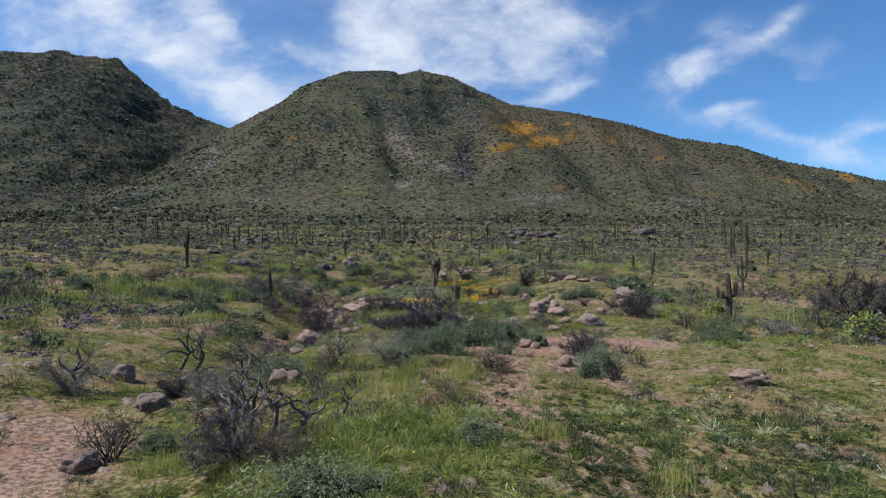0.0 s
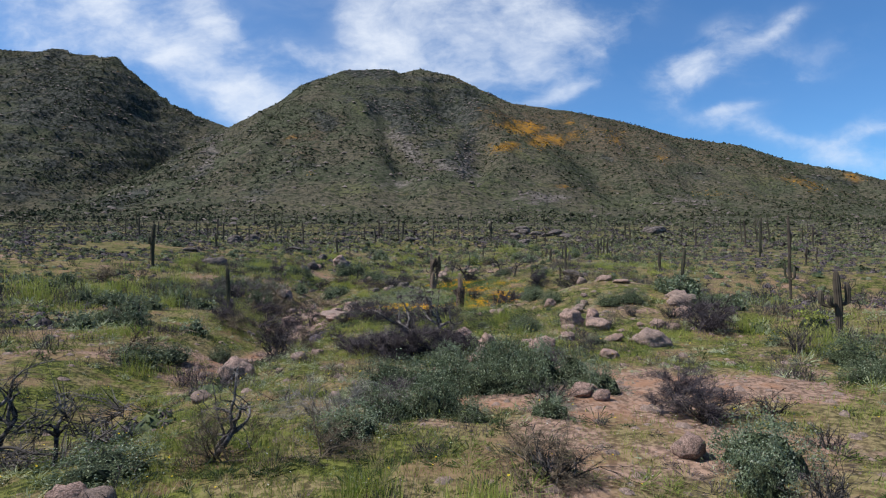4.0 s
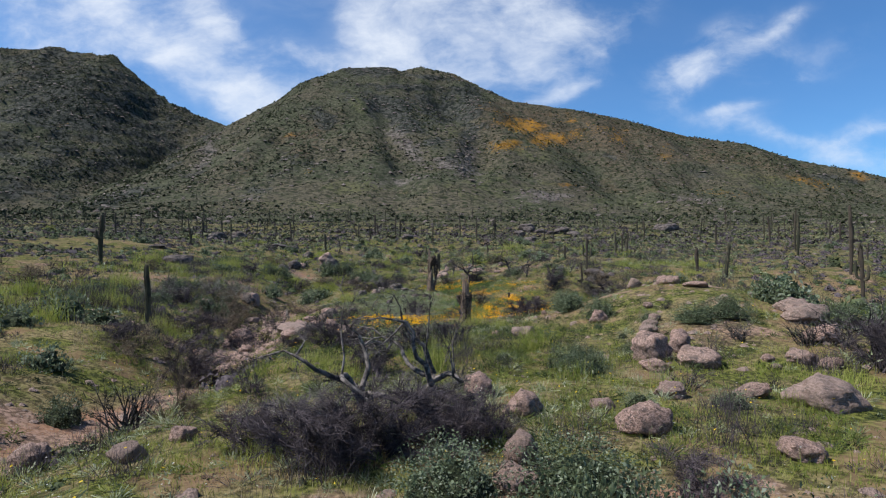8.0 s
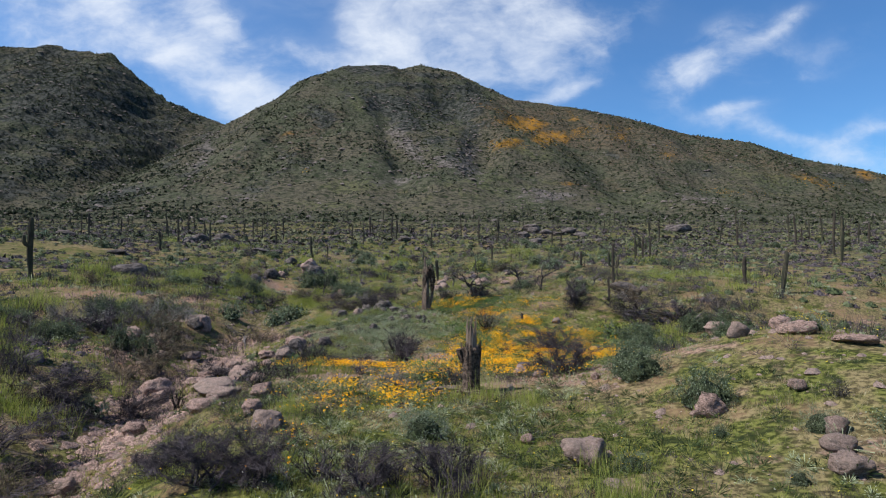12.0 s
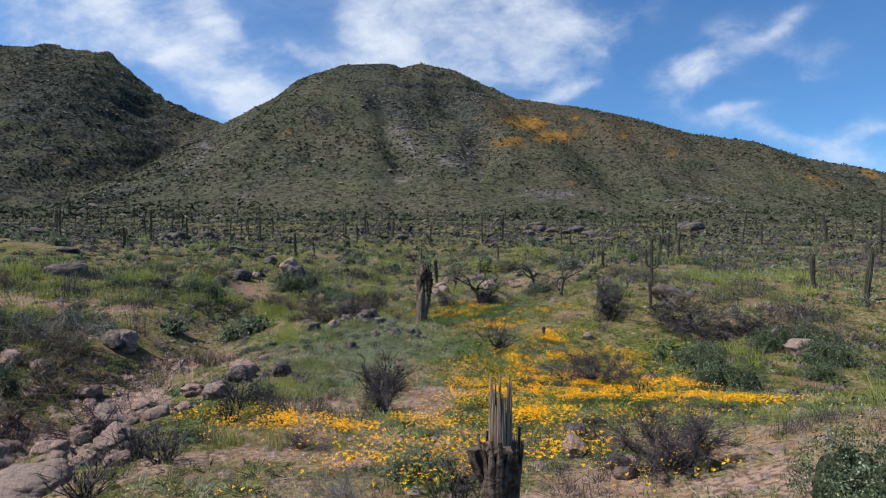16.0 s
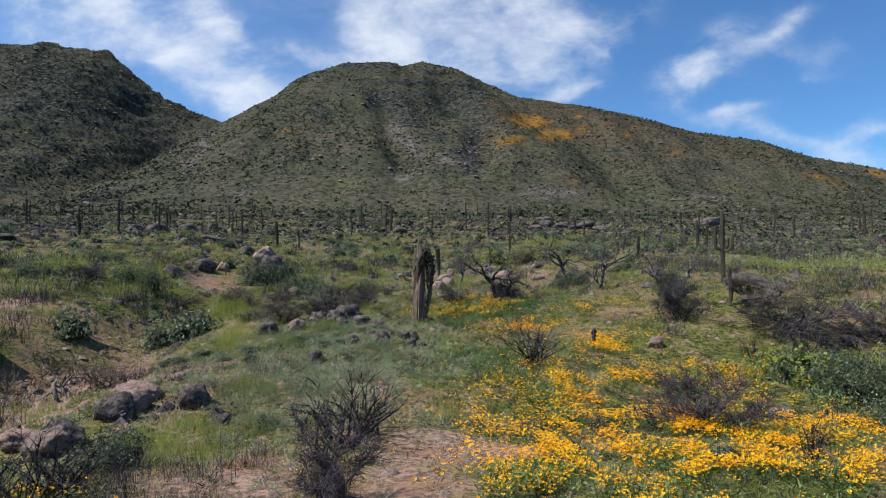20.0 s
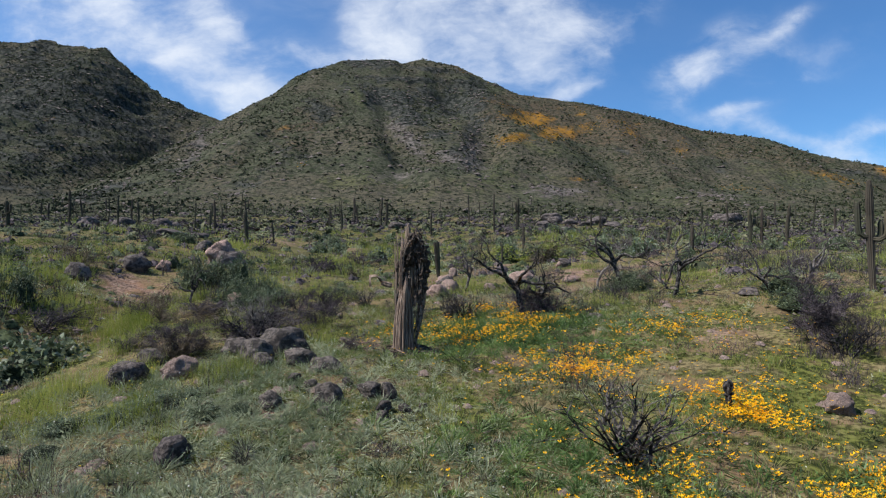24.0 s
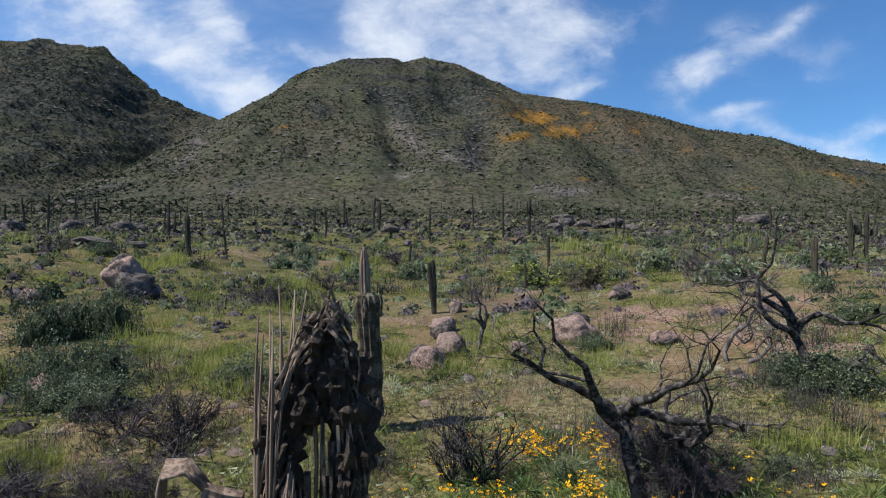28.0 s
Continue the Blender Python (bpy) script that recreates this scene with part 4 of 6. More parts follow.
SAGE = ((-1.45, 7.26, 0.53, 1.21), (0.59, 8.78, 0.51, 0.81), (-0.89, 7.1, 0.4, 0.92), (-4.96, 10.82, 0.5, 0.99), (3.39, 13.78, 0.65, 0.75), (1.69, 16.49, 0.41, 0.71), (0.56, 16.33, 0.45, 0.6), (2.88, 18.4, 0.68, 1.05), (-1.13, 17.8, 0.49, 0.92), (3.07, 24.65, 0.33, 0.5), (4.43, 24.72, 0.33, 0.75), (1.52, 28.62, 0.26, 0.46), (4.36, 29.31, 0.29, 0.43), (-3.08, 49.88, 0.395, 1.57), (4.63, 30.64, 0.25, 0.34), (5.69, 31.94, 0.4, 0.55), (-6.91, 55.8, 0.385, 1.8), (0.04, 39.14, 0.52, 0.93), (-3.48, 55.81, 0.32, 1.72), (-4.67, 55.4, 0.36, 1.9), (0.16, 40.11, 0.35, 0.83), (3.57, 43.25, 0.49, 0.79), (-5.15, 54.54, 0.3, 1.79), (-2.67, 55.73, 0.27, 1.44))
SAGE_N = ((4.6, 47.65, 0.43, 0.77), (-3.6, 56.27, 0.195, 0.78), (-2.85, 56.32, 0.165, 0.72), (-4.17, 55.95, 0.185, 0.68), (4.18, 63.76, 0.38, 0.47), (-0.62, 65.03, 0.45, 0.68), (1.84, 64.2, 0.34, 0.4))
CHARRED = ((-5.32, 9.92, 0.9, 0.82), (5.23, 17.01, 0.47, 0.71), (9.63, 23.78, 1.15, 1.32), (8.32, 29.25, 0.7, 1.08), (3.74, 13.23, 0.51, 0.64), (4.98, 15.26, 0.41, 0.54), (1.97, 17.66, 0.43, 0.8), (-4.58, 25.09, 1.01, 0.99), (7.11, 29.83, 0.55, 1.07), (4.29, 25.94, 0.55, 0.76), (5.94, 26.27, 0.39, 0.39), (-0.16, 27.67, 0.32, 0.19), (0.65, 38.77, 0.61, 0.8), (6.46, 32.76, 0.31, 0.62), (-4.26, 38.77, 0.71, 0.85), (-1.38, 48.45, 1.36, 1.55), (-4.59, 40.81, 0.79, 0.88), (-4.06, 43.84, 0.99, 1.13), (5.92, 47.72, 0.91, 0.7), (-6.83, 40.04, 0.9, 0.9), (0.61, 37.67, 0.65, 0.73), (-3.97, 40.45, 0.81, 0.87), (-4.28, 45.04, 0.94, 1.03), (-1.18, 49.47, 1.07, 1.38))
CHARRED_N = ((-4.44, 45.91, 0.94, 1.14), (8.22, 58.82, 0.98, 1.55), (2.62, 54.66, 1.08, 1.68), (-3.14, 65.08, 0.88, 1.05), (0.52, 65.25, 0.83, 0.77), (0.5, 64.4, 0.9, 0.8), (-3.28, 65.81, 0.82, 0.74), (-2.16, 54.35, 0.42, 0.49))
SNAG = ((-6.72, 16.36, 1.55, 2.1), (-4.42, 12.37, 0.67, 1.2), (-2.28, 12.22, 0.69, 0.78), (-1.75, 12.15, 0.59, 0.82), (8.58, 27.27, 1.23, 1.29), (-2.64, 17.93, 0.52, 0.69), (12.11, 57.19, 1.89, 2.49), (16.88, 56.4, 1.58, 2.8), (6.57, 48.87, 1.23, 1.38), (13.18, 56.05, 2.43, 2.17),)
SNAG_B = ((7.23, 65.66, 1.67, 1.51), (5.86, 68.47, 2, 1.73), (-1.31, 46.15, 0.79, 0.93), (-13.11, 75.72, 1.52, 2.7), (-10.25, 73.95, 1.65, 1.95), (-9.13, 53.82, 1.43, 2.15), (-1.33, 43.9, 0.41, 0.62), (13, 65.26, 1.02, 1.71), (10.04, 79.03, 1.43, 1.64),)
SAGUARO = ((-25.55, 61.93, 3.89, 10), (30.87, 61.35, 5.24, 1), (-10.58, 37.98, 2.16, 0), (40.4, 84.39, 4.59, 0), (55.76, 118.79, 4.59, 0), (65.11, 130.57, 4.05, 0), (38.9, 72.15, 1.99, 1), (42.46, 75.95, 1.79, 0), (21.05, 60.35, 2.57, 0), (-22.2, 106.46, 3.03, 0), (-35.96, 135.3, 3.55, 0), (-42.07, 117.98, 3.41, 0), (-66.95, 137.33, 4.05, 0), (44.55, 91.92, 5.12, 0), (-8.73, 133.66, 3.96, 1), (20.84, 83.28, 2.47, 0), (20.06, 62.91, 1.87, 0), (-29.41, 137.86, 4.08, 0), (-47.92, 191.68, 6.04, 0), (-33.44, 101.47, 3.09, 0), (12.67, 77.23, 1.43, 0), (57.44, 123.66, 4.83, 0))
SAGUARO_B = ((61.13, 120.86, 4.95, 0), (-7.56, 128.52, 3.33, 0), (-14.06, 91.28, 2.43, 0), (-29.89, 88.76, 2, 1), (3.53, 81, 1.16, 0), (-58.09, 152.44, 4.31, 0), (-61.58, 176.18, 3.63, 0), (11.39, 62.6, 2.91, 1), (21.54, 87.66, 2.34, 1), (-37.21, 144.89, 3.27, 0), (-30.04, 103.31, 3.02, 0), (-0.02, 78.05, 1.8, 0), (117.72, 399.49, 7.93, 0), (10.3, 59.76, 1.36, 0))

# ---------------------------------------------------------------- saguaros
def ribbed(shape, pts, radii, ribs=12, deep=.16):
    """A ribbed cactus stem with a domed end."""
    base, n = len(shape.v), ribs * 2
    for i, (p, r0) in enumerate(zip(pts, radii)):
        p = Vector(p)
        d = (Vector(pts[min(i + 1, len(pts) - 1)]) - Vector(pts[max(i - 1, 0)])).normalized()
        s = d.cross(Vector((.02, 1, .01))).normalized()
        o = d.cross(s)
        for k in range(n):
            a = 2 * math.pi * k / n
            rr = r0 * (1 if k % 2 else 1 - deep)
            shape.v.append(p + (s * math.cos(a) + o * math.sin(a)) * rr)
    for i in range(len(pts) - 1):
        for k in range(n):
            a, b = base + i * n + k, base + i * n + (k + 1) % n
            shape.f.append((a, b, b + n, a + n))
    shape.f.append(tuple(base + (len(pts) - 1) * n + k for k in range(n)))


def saguaro(seed, arms=0, slim=1.0):
    """One metre tall; to be scaled."""
    r = random.Random(seed)
    ob = thing("saguaro", "tall fire-scorched dark saguaro cactus" + (" with upturned arms" if arms else " column"), "cactus", "saguaros on the plain")
    s = Shape()
    w = .042 * slim
    zs = [-.03, .02, .1, .22, .36, .5, .64, .78, .88, .95, .985, 1.0]
    ws = [.8, .85, .82, .9, 1.0, 1.05, 1.02, .98, .92, .75, .5, .12]
    bend = (r.gauss(0, .012), r.gauss(0, .012))
    ribbed(s, [(bend[0] * math.sin(z * 5), bend[1] * math.sin(z * 4), z) for z in zs], [w * v * r.uniform(.92, 1.08) for v in ws])
    part("stem", s.out(), CACTUS, ob)
    for i in range(arms):
        a, z0, t = r.uniform(-.6, .6) + math.pi * i, r.uniform(.42, .6), r.uniform(.12, .3)
        c, q = math.cos(a), math.sin(a)
        arm = Shape()
        out = r.uniform(.09, .13)
        pts = [(0, 0, z0), (c * out * .6, q * out * .6, z0 - .01), (c * out, q * out, z0 + .02), (c * out * 1.12, q * out * 1.12, z0 + .07), (c * out * 1.12, q * out * 1.12, z0 + t * .8), (c * out * 1.1, q * out * 1.1, z0 + t), (c * out * 1.1, q * out * 1.1, z0 + t + .015)]
        ribbed(arm, pts, [w * .6, w * .65, w * .7, w * .72, w * .72, w * .5, w * .1], 8)
        part("arm", arm.out(), CACTUS, ob)
    return ob


great_snags = stock_of(*[snag(s, m, n, l, d, 4, 1100) for s, m, n, l, d in ((11, GREY_WOOD, 2, .7, .05), (12, GREY_WOOD, 3, .8, .04))])
plain_saguaros = stock_of(*[saguaro(s, 0, q) for s, q in ((1, 1.0), (2, .85), (3, 1.15), (4, .7))])
armed_saguaros = stock_of(*[saguaro(s, n, q) for s, n, q in ((5, 2, 1.0), (6, 1, 1.1), (7, 3, .9))])


def put_saguaros(rows, seed):
    r = random.Random(seed)
    for x, y, h, armed in rows:
        ob = r.choice(armed_saguaros if armed else plain_saguaros)[0]
        thick = h * r.uniform(.75, 1.1) * min(1.5, 4.2 / (h + .8))
        copy_thing(ob, pose(x, y, floor_at(x, y), r.gauss(0, 1.6), r.gauss(0, 1.6), r.uniform(0, 360)) @ Matrix.Diagonal((thick, thick, h, 1)))


put_saguaros(SAGUARO, 50)
put_saguaros(((0, 78.07, 1.86, 0), (3.66, 82.78, 1.2, 0), (12.73, 80.47, 1.31, 0), (12.53, 76.92, 1.39, 0), (20.77, 87.7, 2.28, 1), (5.71, 88.58, 1.76, 0), (-12.65, 92.82, 1.6, 0), (-1.78, 93.54, 1.36, 0)), 52)
put_saguaros(SAGUARO_B, 51)
put_saguaros(((12.88, 27.04, 2.1, 1), (27.34, 54.84, 3.66, 1)), 53)
r = random.Random(41)
scattered = []
while len(scattered) < 190:
    d, a = 118 + 300 * r.random() ** 1.25, r.uniform(-.86, .86)
    x, y = a * d, d
    if grain(np.array([x]), np.array([y]), 60, 91)[0] + r.uniform(-.6, .6) > -.1:
        scattered.append((x, y, (1.6 + 3.4 * r.random() ** 1.3) * (1.0 if d < 220 else 1.25), int(r.random() < .22)))
put_saguaros(scattered, 42)


# ---------------------------------------------------------------- the wooden skeletons of dead saguaros
def strip(shape, path, width, thick, out_from):
    """A curved slab of bark along a path, its face turned away from the axis out_from."""
    n = len(shape.v)
    for i, p in enumerate(path):
        p = Vector(p)
        d = (Vector(path[min(i + 1, len(path) - 1)]) - Vector(path[max(i - 1, 0)])).normalized()
        f = Vector((p.x - out_from[0], p.y - out_from[1], 0))
        f = f.normalized() if f.length > 1e-4 else Vector((1, 0, 0))
        s = d.cross(f).normalized()
        w = width[i] if isinstance(width, (list, tuple)) else width
        shape.v += [p + s * w, p + s * w * .4 + f * thick, p - s * w * .4 + f * thick, p - s * w, p - s * w * .4 - f * thick * .3, p + s * w * .4 - f * thick * .3]
    for i in range(len(path) - 1):
        for k in range(6):
            a, b = n + i * 6 + k, n + i * 6 + (k + 1) % 6
            shape.f.append((a, b, b + 6, a + 6))
    shape.f.append(tuple(n + k for k in reversed(range(6))))
    shape.f.append(tuple(n + (len(path) - 1) * 6 + k for k in range(6)))


def saguaro_skeleton(x, y):
    r = random.Random(5)
    ob = thing("saguaro_skeleton", "collapsed dead saguaro of grey wooden ribs and arched dark bark", "cactus")
    ob.matrix_basis = pose(x, y, floor_at(x, y) - .05) @ Matrix.Diagonal((1.14, 1.14, 1.15, 1))
    # tall thin ribs on one side
    for i in range(18):
        s = Shape()
        x0, y0 = -.27 + .17 * r.random(), r.uniform(-.16, .14)
        top = r.uniform(2.25, 2.64) if i < 12 else r.uniform(1.5, 2.0)
        lean = r.gauss(0, .03) + (.12 if i in (3, 7) else 0)
        pts = [(x0 + lean * z * z * .3 + .012 * math.sin(3 * z + i), y0 + .015 * math.sin(2 * z + i), z) for z in np.linspace(0, top, 8)]
        s.tube(pts, [.015, .014, .014, .013, .012, .011, .008, .004], 5)
        part("rib", s.out(), RIB_WOOD, ob, smooth=True)
    # a lower sheaf of pale ribs that close towards the top
    for i in range(36):
        s = Shape()
        w = i / 35
        x0, y0 = -.30 + .42 * w, -.16 - .16 * math.sin(3.14 * w) + r.uniform(-.03, .03)
        top = 1.62 - .55 * abs(w - .6) + r.uniform(-.16, .06)
        pts = []
        for z in np.linspace(0, top, 8):
            q = (z / 1.7) ** 1.9
            pts.append((x0 * (1 - q) + (-.04 + .1 * (w - .5)) * q + .008 * math.sin(6 * z + i), y0 * (1 - .6 * q), z))
        s.tube(pts, [.016, .015, .015, .014, .013, .012, .01, .005], 5)
        part("rib", s.out(), RIB_WOOD, ob, "pale grey wooden rib", smooth=True)
    # dark bark inside, behind the sheaf
    for i in range(6):
        s, x0 = Shape(), -.25 + .22 * i / 5
        strip(s, [(x0, .02 + .04 * (i % 3), 0), (x0 + .01, .03, .5), (x0 + .03, .04, 1.0), (x0 + .05, .05, 1.45 + r.uniform(-.2, .2))], [.05, .06, .05, .02], .03, (x0, 1))
        part("bark_strip", s.out(), BARK, ob, "dark torn bark strip")
    # bark bent over in an arch: crumpled lumps, then ragged shreds along them
    arch = [Vector(v) for v in ((-.16, 0, 1.45), (-.10, 0, 1.75), (-.02, 0, 2.08), (.06, 0, 2.34), (.14, 0, 2.46), (.25, 0, 2.28), (.31, 0, 1.95), (.33, 0, 1.55), (.28, 0, 1.15))]
    for cx, cz, rx, rz in ((-.12, 1.66, .10, .24), (.0, 2.0, .12, .22), (.10, 2.26, .10, .21), (.20, 2.08, .15, .24), (.29, 1.78, .10, .28), (.25, 1.42, .085, .26)):
        bm = bmesh.new()
        bmesh.ops.create_icosphere(bm, subdivisions=4, radius=1)
        for v in bm.verts:
            p = Vector((v.co.x * rx, v.co.y * .11, v.co.z * rz)) + Vector((cx, 0, cz))
            long = Vector((p.x * 26, p.y * 26, p.z * 7))
            p += Vector((v.co.x, v.co.y, v.co.z * .5)) * (.10 * noise.noise(long) + .08 * noise.noise(p * 15) + .05 * noise.noise(p * 37))
            v.co = p
        lump = ([v.co.copy() for v in bm.verts], [tuple(w.index for w in f.verts) for f in bm.faces])
        bm.free()
        part("bark_mass", lump, BARK, ob, "crumpled dark bark")
    for i in range(64):
        s = Shape()
        a = r.randint(0, 6)
        b = min(8, a + r.randint(1, 2))
        off = Vector((r.gauss(0, .035), r.gauss(0, .09), r.gauss(0, .05)))
        path = [p + off + Vector((r.gauss(0, .022), r.gauss(0, .022), r.gauss(0, .02))) for p in arch[a:b + 1]]
        path = [path[j].lerp(path[j + 1], q) + Vector((r.gauss(0, .008), r.gauss(0, .008), 0)) for j in range(len(path) - 1) for q in (0, .35, .7)] + [path[-1]]
        strip(s, path, [r.uniform(.004, .017) for _ in path], r.uniform(.005, .013), (.08 + r.gauss(0, .2), r.gauss(0, .3)))
        part("bark_strip", s.out(), RIB_WOOD if i % 9 == 0 else BARK, ob, "dark torn bark strip")
    # pale ribs up the slanting edge
    for i in range(10):
        s = Shape()
        off = Vector((-.07 + r.gauss(0, .02), r.uniform(-.12, .08), r.gauss(0, .03)))
        path = [p + off + Vector((r.gauss(0, .012), 0, 0)) for p in arch[i % 2:5 - i % 3 // 2]]
        s.tube(path, [.011] * (len(path) - 1) + [.005], 5)
        part("rib", s.out(), RIB_WOOD, ob, "pale rib along the slanting bark", smooth=True)
    # shreds that hang down the other side
    for i in range(18):
        s = Shape()
        x0, y0, z1 = r.uniform(.12, .38), r.uniform(-.12, .1), r.uniform(1.5, 2.05)
        s.tube([(x0, y0, z1), (x0 + r.gauss(0, .015), y0, z1 - .3), (x0 + (.26 - x0) * .4, y0, r.uniform(.95, 1.4))], [.012, .014, .005], 4)
        part("bark_shred", s.out(), BARK if i % 3 else RIB_WOOD, ob)
    # thin ribs that hang inside the arch
    for i in range(8):
        s = Shape()
        x0, y0, z1 = r.uniform(.02, .33), r.uniform(-.08, .12), r.uniform(1.6, 2.2)
        s.tube([(x0, y0, z1), (x0 + .02, y0, z1 - .4), (x0 + .03 * r.random(), y0, r.uniform(.85, 1.2))], [.014, .013, .008], 5)
        part("rib", s.out(), RIB_WOOD, ob, smooth=True)
    # the thin curved leg on which the far side stands
    for i in range(6):
        s, q = Shape(), Vector((r.gauss(0, .03), r.gauss(0, .04), 0))
        s.tube([Vector(v) + q for v in ((.33, 0, 1.35), (.30, 0, 1.0), (.25, 0, .7), (.18, -.02, .4), (.14, -.02, .15), (.13, -.02, -.03))], [.03, .032, .024, .018, .02, .026], 6)
        part("bark_leg", s.out(), BARK, ob, "curved leg of dark bark")
    # a broken arm with its ribs splayed out and curling down
    arm = Shape()
    ribbed(arm, [(-.33, -.04, 1.42), (-.44, -.05, 1.44), (-.54, -.06, 1.48)], [.055, .06, .05], 7, .2)
    part("broken_arm", arm.out(), RIB_WOOD, ob, "broken pale arm stub")
    for i in range(14):
        s, q = Shape(), i / 13
        s.tube([(-.52, -.05 + .06 * (q - .5), 1.48 + .03 * math.sin(i)), (-.62 - .03 * q, -.06 + .14 * (q - .5), 1.60 + .03 * q), (-.74 - .05 * q, -.07 + .2 * (q - .5), 1.58 + .04 * q), (-.74 - .06 * q, -.08 + .24 * (q - .5), 1.52), (-.73 - .07 * q, -.09 + .26 * (q - .5), 1.44 - .05 * r.random())], [.014, .013, .012, .009, .004], 5)
        part("rib", s.out(), RIB_WOOD, ob, "pale curled rib", smooth=True)
    litter = thing("fallen_bark", "heap of fallen bark and broken ribs round a dead cactus", "debris")
    litter.matrix_basis = pose(x, y, floor_at(x, y))
    for i in range(130):
        a, rr = r.uniform(0, 6.28), r.uniform(.2, .75)
        s = Shape()
        p = Vector((rr * math.cos(a), rr * math.sin(a) * .8, r.uniform(.0, .26) * (1 - rr)))
        d = Vector((r.gauss(0, 1), r.gauss(0, 1), r.gauss(0, .12))).normalized() * r.uniform(.12, .32)
        if i % 2:
            strip(s, [p - d * .6, p, p + d * .6], [.02, .05, .02], .015, (p.x + d.y, p.y - d.x))
        else:
            s.tube([p - d, p + Vector((0, 0, .02)), p + d], [.012, .016, .008], 5)
        part("bark_piece" if i % 2 else "stick", s.out(), BARK if i % 3 else RIB_WOOD, litter)


def saguaro_stump(x, y, high, spikes, seed):
    r = random.Random(seed)
    ob = thing("saguaro_stump", "charred saguaro stump topped with bare wooden ribs", "cactus")
    ob.matrix_basis = pose(x, y, floor_at(x, y) - .03)
    s = Shape()
    zs = [0, .1, .25, .4, .55, .7, .85, .95, 1.0]
    ws = [1.05, .95, .82, .8, .84, .9, .98, 1.02, .9]
    ribbed(s, [(.02 * math.sin(4 * z), 0, z * high) for z in zs], [.2 * w * r.uniform(.95, 1.06) for w in ws], 10, .2)
    part("stem", s.out(), BROWN_BARK, ob)
    for i in range(15):
        s, a = Shape(), 2 * math.pi * i / 15
        path = [(.205 * math.cos(a) * q, .205 * math.sin(a) * q, z * high) for z, q in ((.02, 1.02), (.3, .84), (.55, .86), (.8, .98), (1.0 + r.uniform(-.05, .13), 1.06))]
        strip(s, path, [.03, .035, .04, .04, .02], .014, (0, 0))
        part("bark_plate", s.out(), BROWN_BARK, ob)
    side = Shape()
    ribbed(side, [(-.1, -.02, high * .62), (-.17, -.03, high * .75), (-.22, -.03, high * .88), (-.24, -.03, high * .97)], [.08, .1, .11, .11], 7, .25)
    part("broken_arm", side.out(), BROWN_BARK, ob, "broken hollow arm")
    for i in range(spikes):
        s, a = Shape(), 2 * math.pi * i / spikes + r.uniform(-.1, .1)
        tall = high + (r.uniform(.62, .8) if i % 6 == 0 else r.uniform(.38, .58))
        s.tube([(.105 * math.cos(a), .105 * math.sin(a), high * .85), (.1 * math.cos(a), .1 * math.sin(a), (tall + high) / 2), (.1 * math.cos(a) + r.gauss(0, .008), .1 * math.sin(a), tall)], [.016, .015, .006], 6)
        part("rib", s.out(), RIB_WOOD, ob, "bare reddish-grey wooden rib")
    for i in range(10):
        stick = tagged(new("fallen_rib"), "fallen grey cactus rib lying on the ground", "debris", "fallen cactus ribs")
        a = r.uniform(2.5, 3.7)
        stick.matrix_basis = pose(x + r.uniform(-.7, .1), y - r.uniform(-.1, .3), floor_at(x - .3, y) + r.uniform(.03, .12), 0, 0, 0)
        s = Shape()
        n = r.uniform(.4, .7)
        s.tube([(-math.cos(a) * n, -math.sin(a) * n * .4, .03), (0, 0, .05), (math.cos(a) * n, math.sin(a) * n * .4, -.02)], [.012, .018, .012], 6)
        part("shaft", s.out(), RIB_WOOD, stick)


def scarred_saguaro(x, y, high):
    r = random.Random(9)
    ob = thing("saguaro", "weathered saguaro with a thin broken top and blackened base", "cactus")
    ob.matrix_basis = pose(x, y, floor_at(x, y) - .03, 0, -1, 0)
    s = Shape()
    ribbed(s, [(.03 * math.sin(2.5 * z), 0, z) for z in (.5, .7, 1.0, 1.4, 1.75, 1.95, 2.05, 2.1)], [.14, .165, .175, .17, .185, .2, .17, .08], 12, .2)
    part("stem", s.out(), OLD_CACTUS, ob)
    t = Shape()
    ribbed(t, [(-.02 - .02 * z, 0, z) for z in (1.95, 2.1, 2.3, 2.5, high - .1, high)], [.09, .085, .085, .08, .05, .012], 9, .2)
    part("broken_top", t.out(), RIB_WOOD, ob, "thin bare broken top")
    low = Shape()
    ribbed(low, [(.02 * math.sin(5 * z), 0, z) for z in (0, .12, .28, .42, .56, .66)], [.15, .125, .12, .135, .15, .15], 10, .25)
    part("charred_base", low.out(), CHARCOAL, ob, "blackened corky base")
    for i in range(26):
        p, a = Shape(), r.uniform(0, 6.28)
        z = r.uniform(.3, 1.95)
        q = .175 + .02 * r.random()
        strip(p, [(q * math.cos(a), q * math.sin(a), z - .16), ((q + .012) * math.cos(a), (q + .012) * math.sin(a), z), ((q - .015) * math.cos(a), (q - .015) * math.sin(a), z + .16)], [.02, .045, .02], .02, (0, 0))
        part("bark_plate", p.out(), BARK, ob)


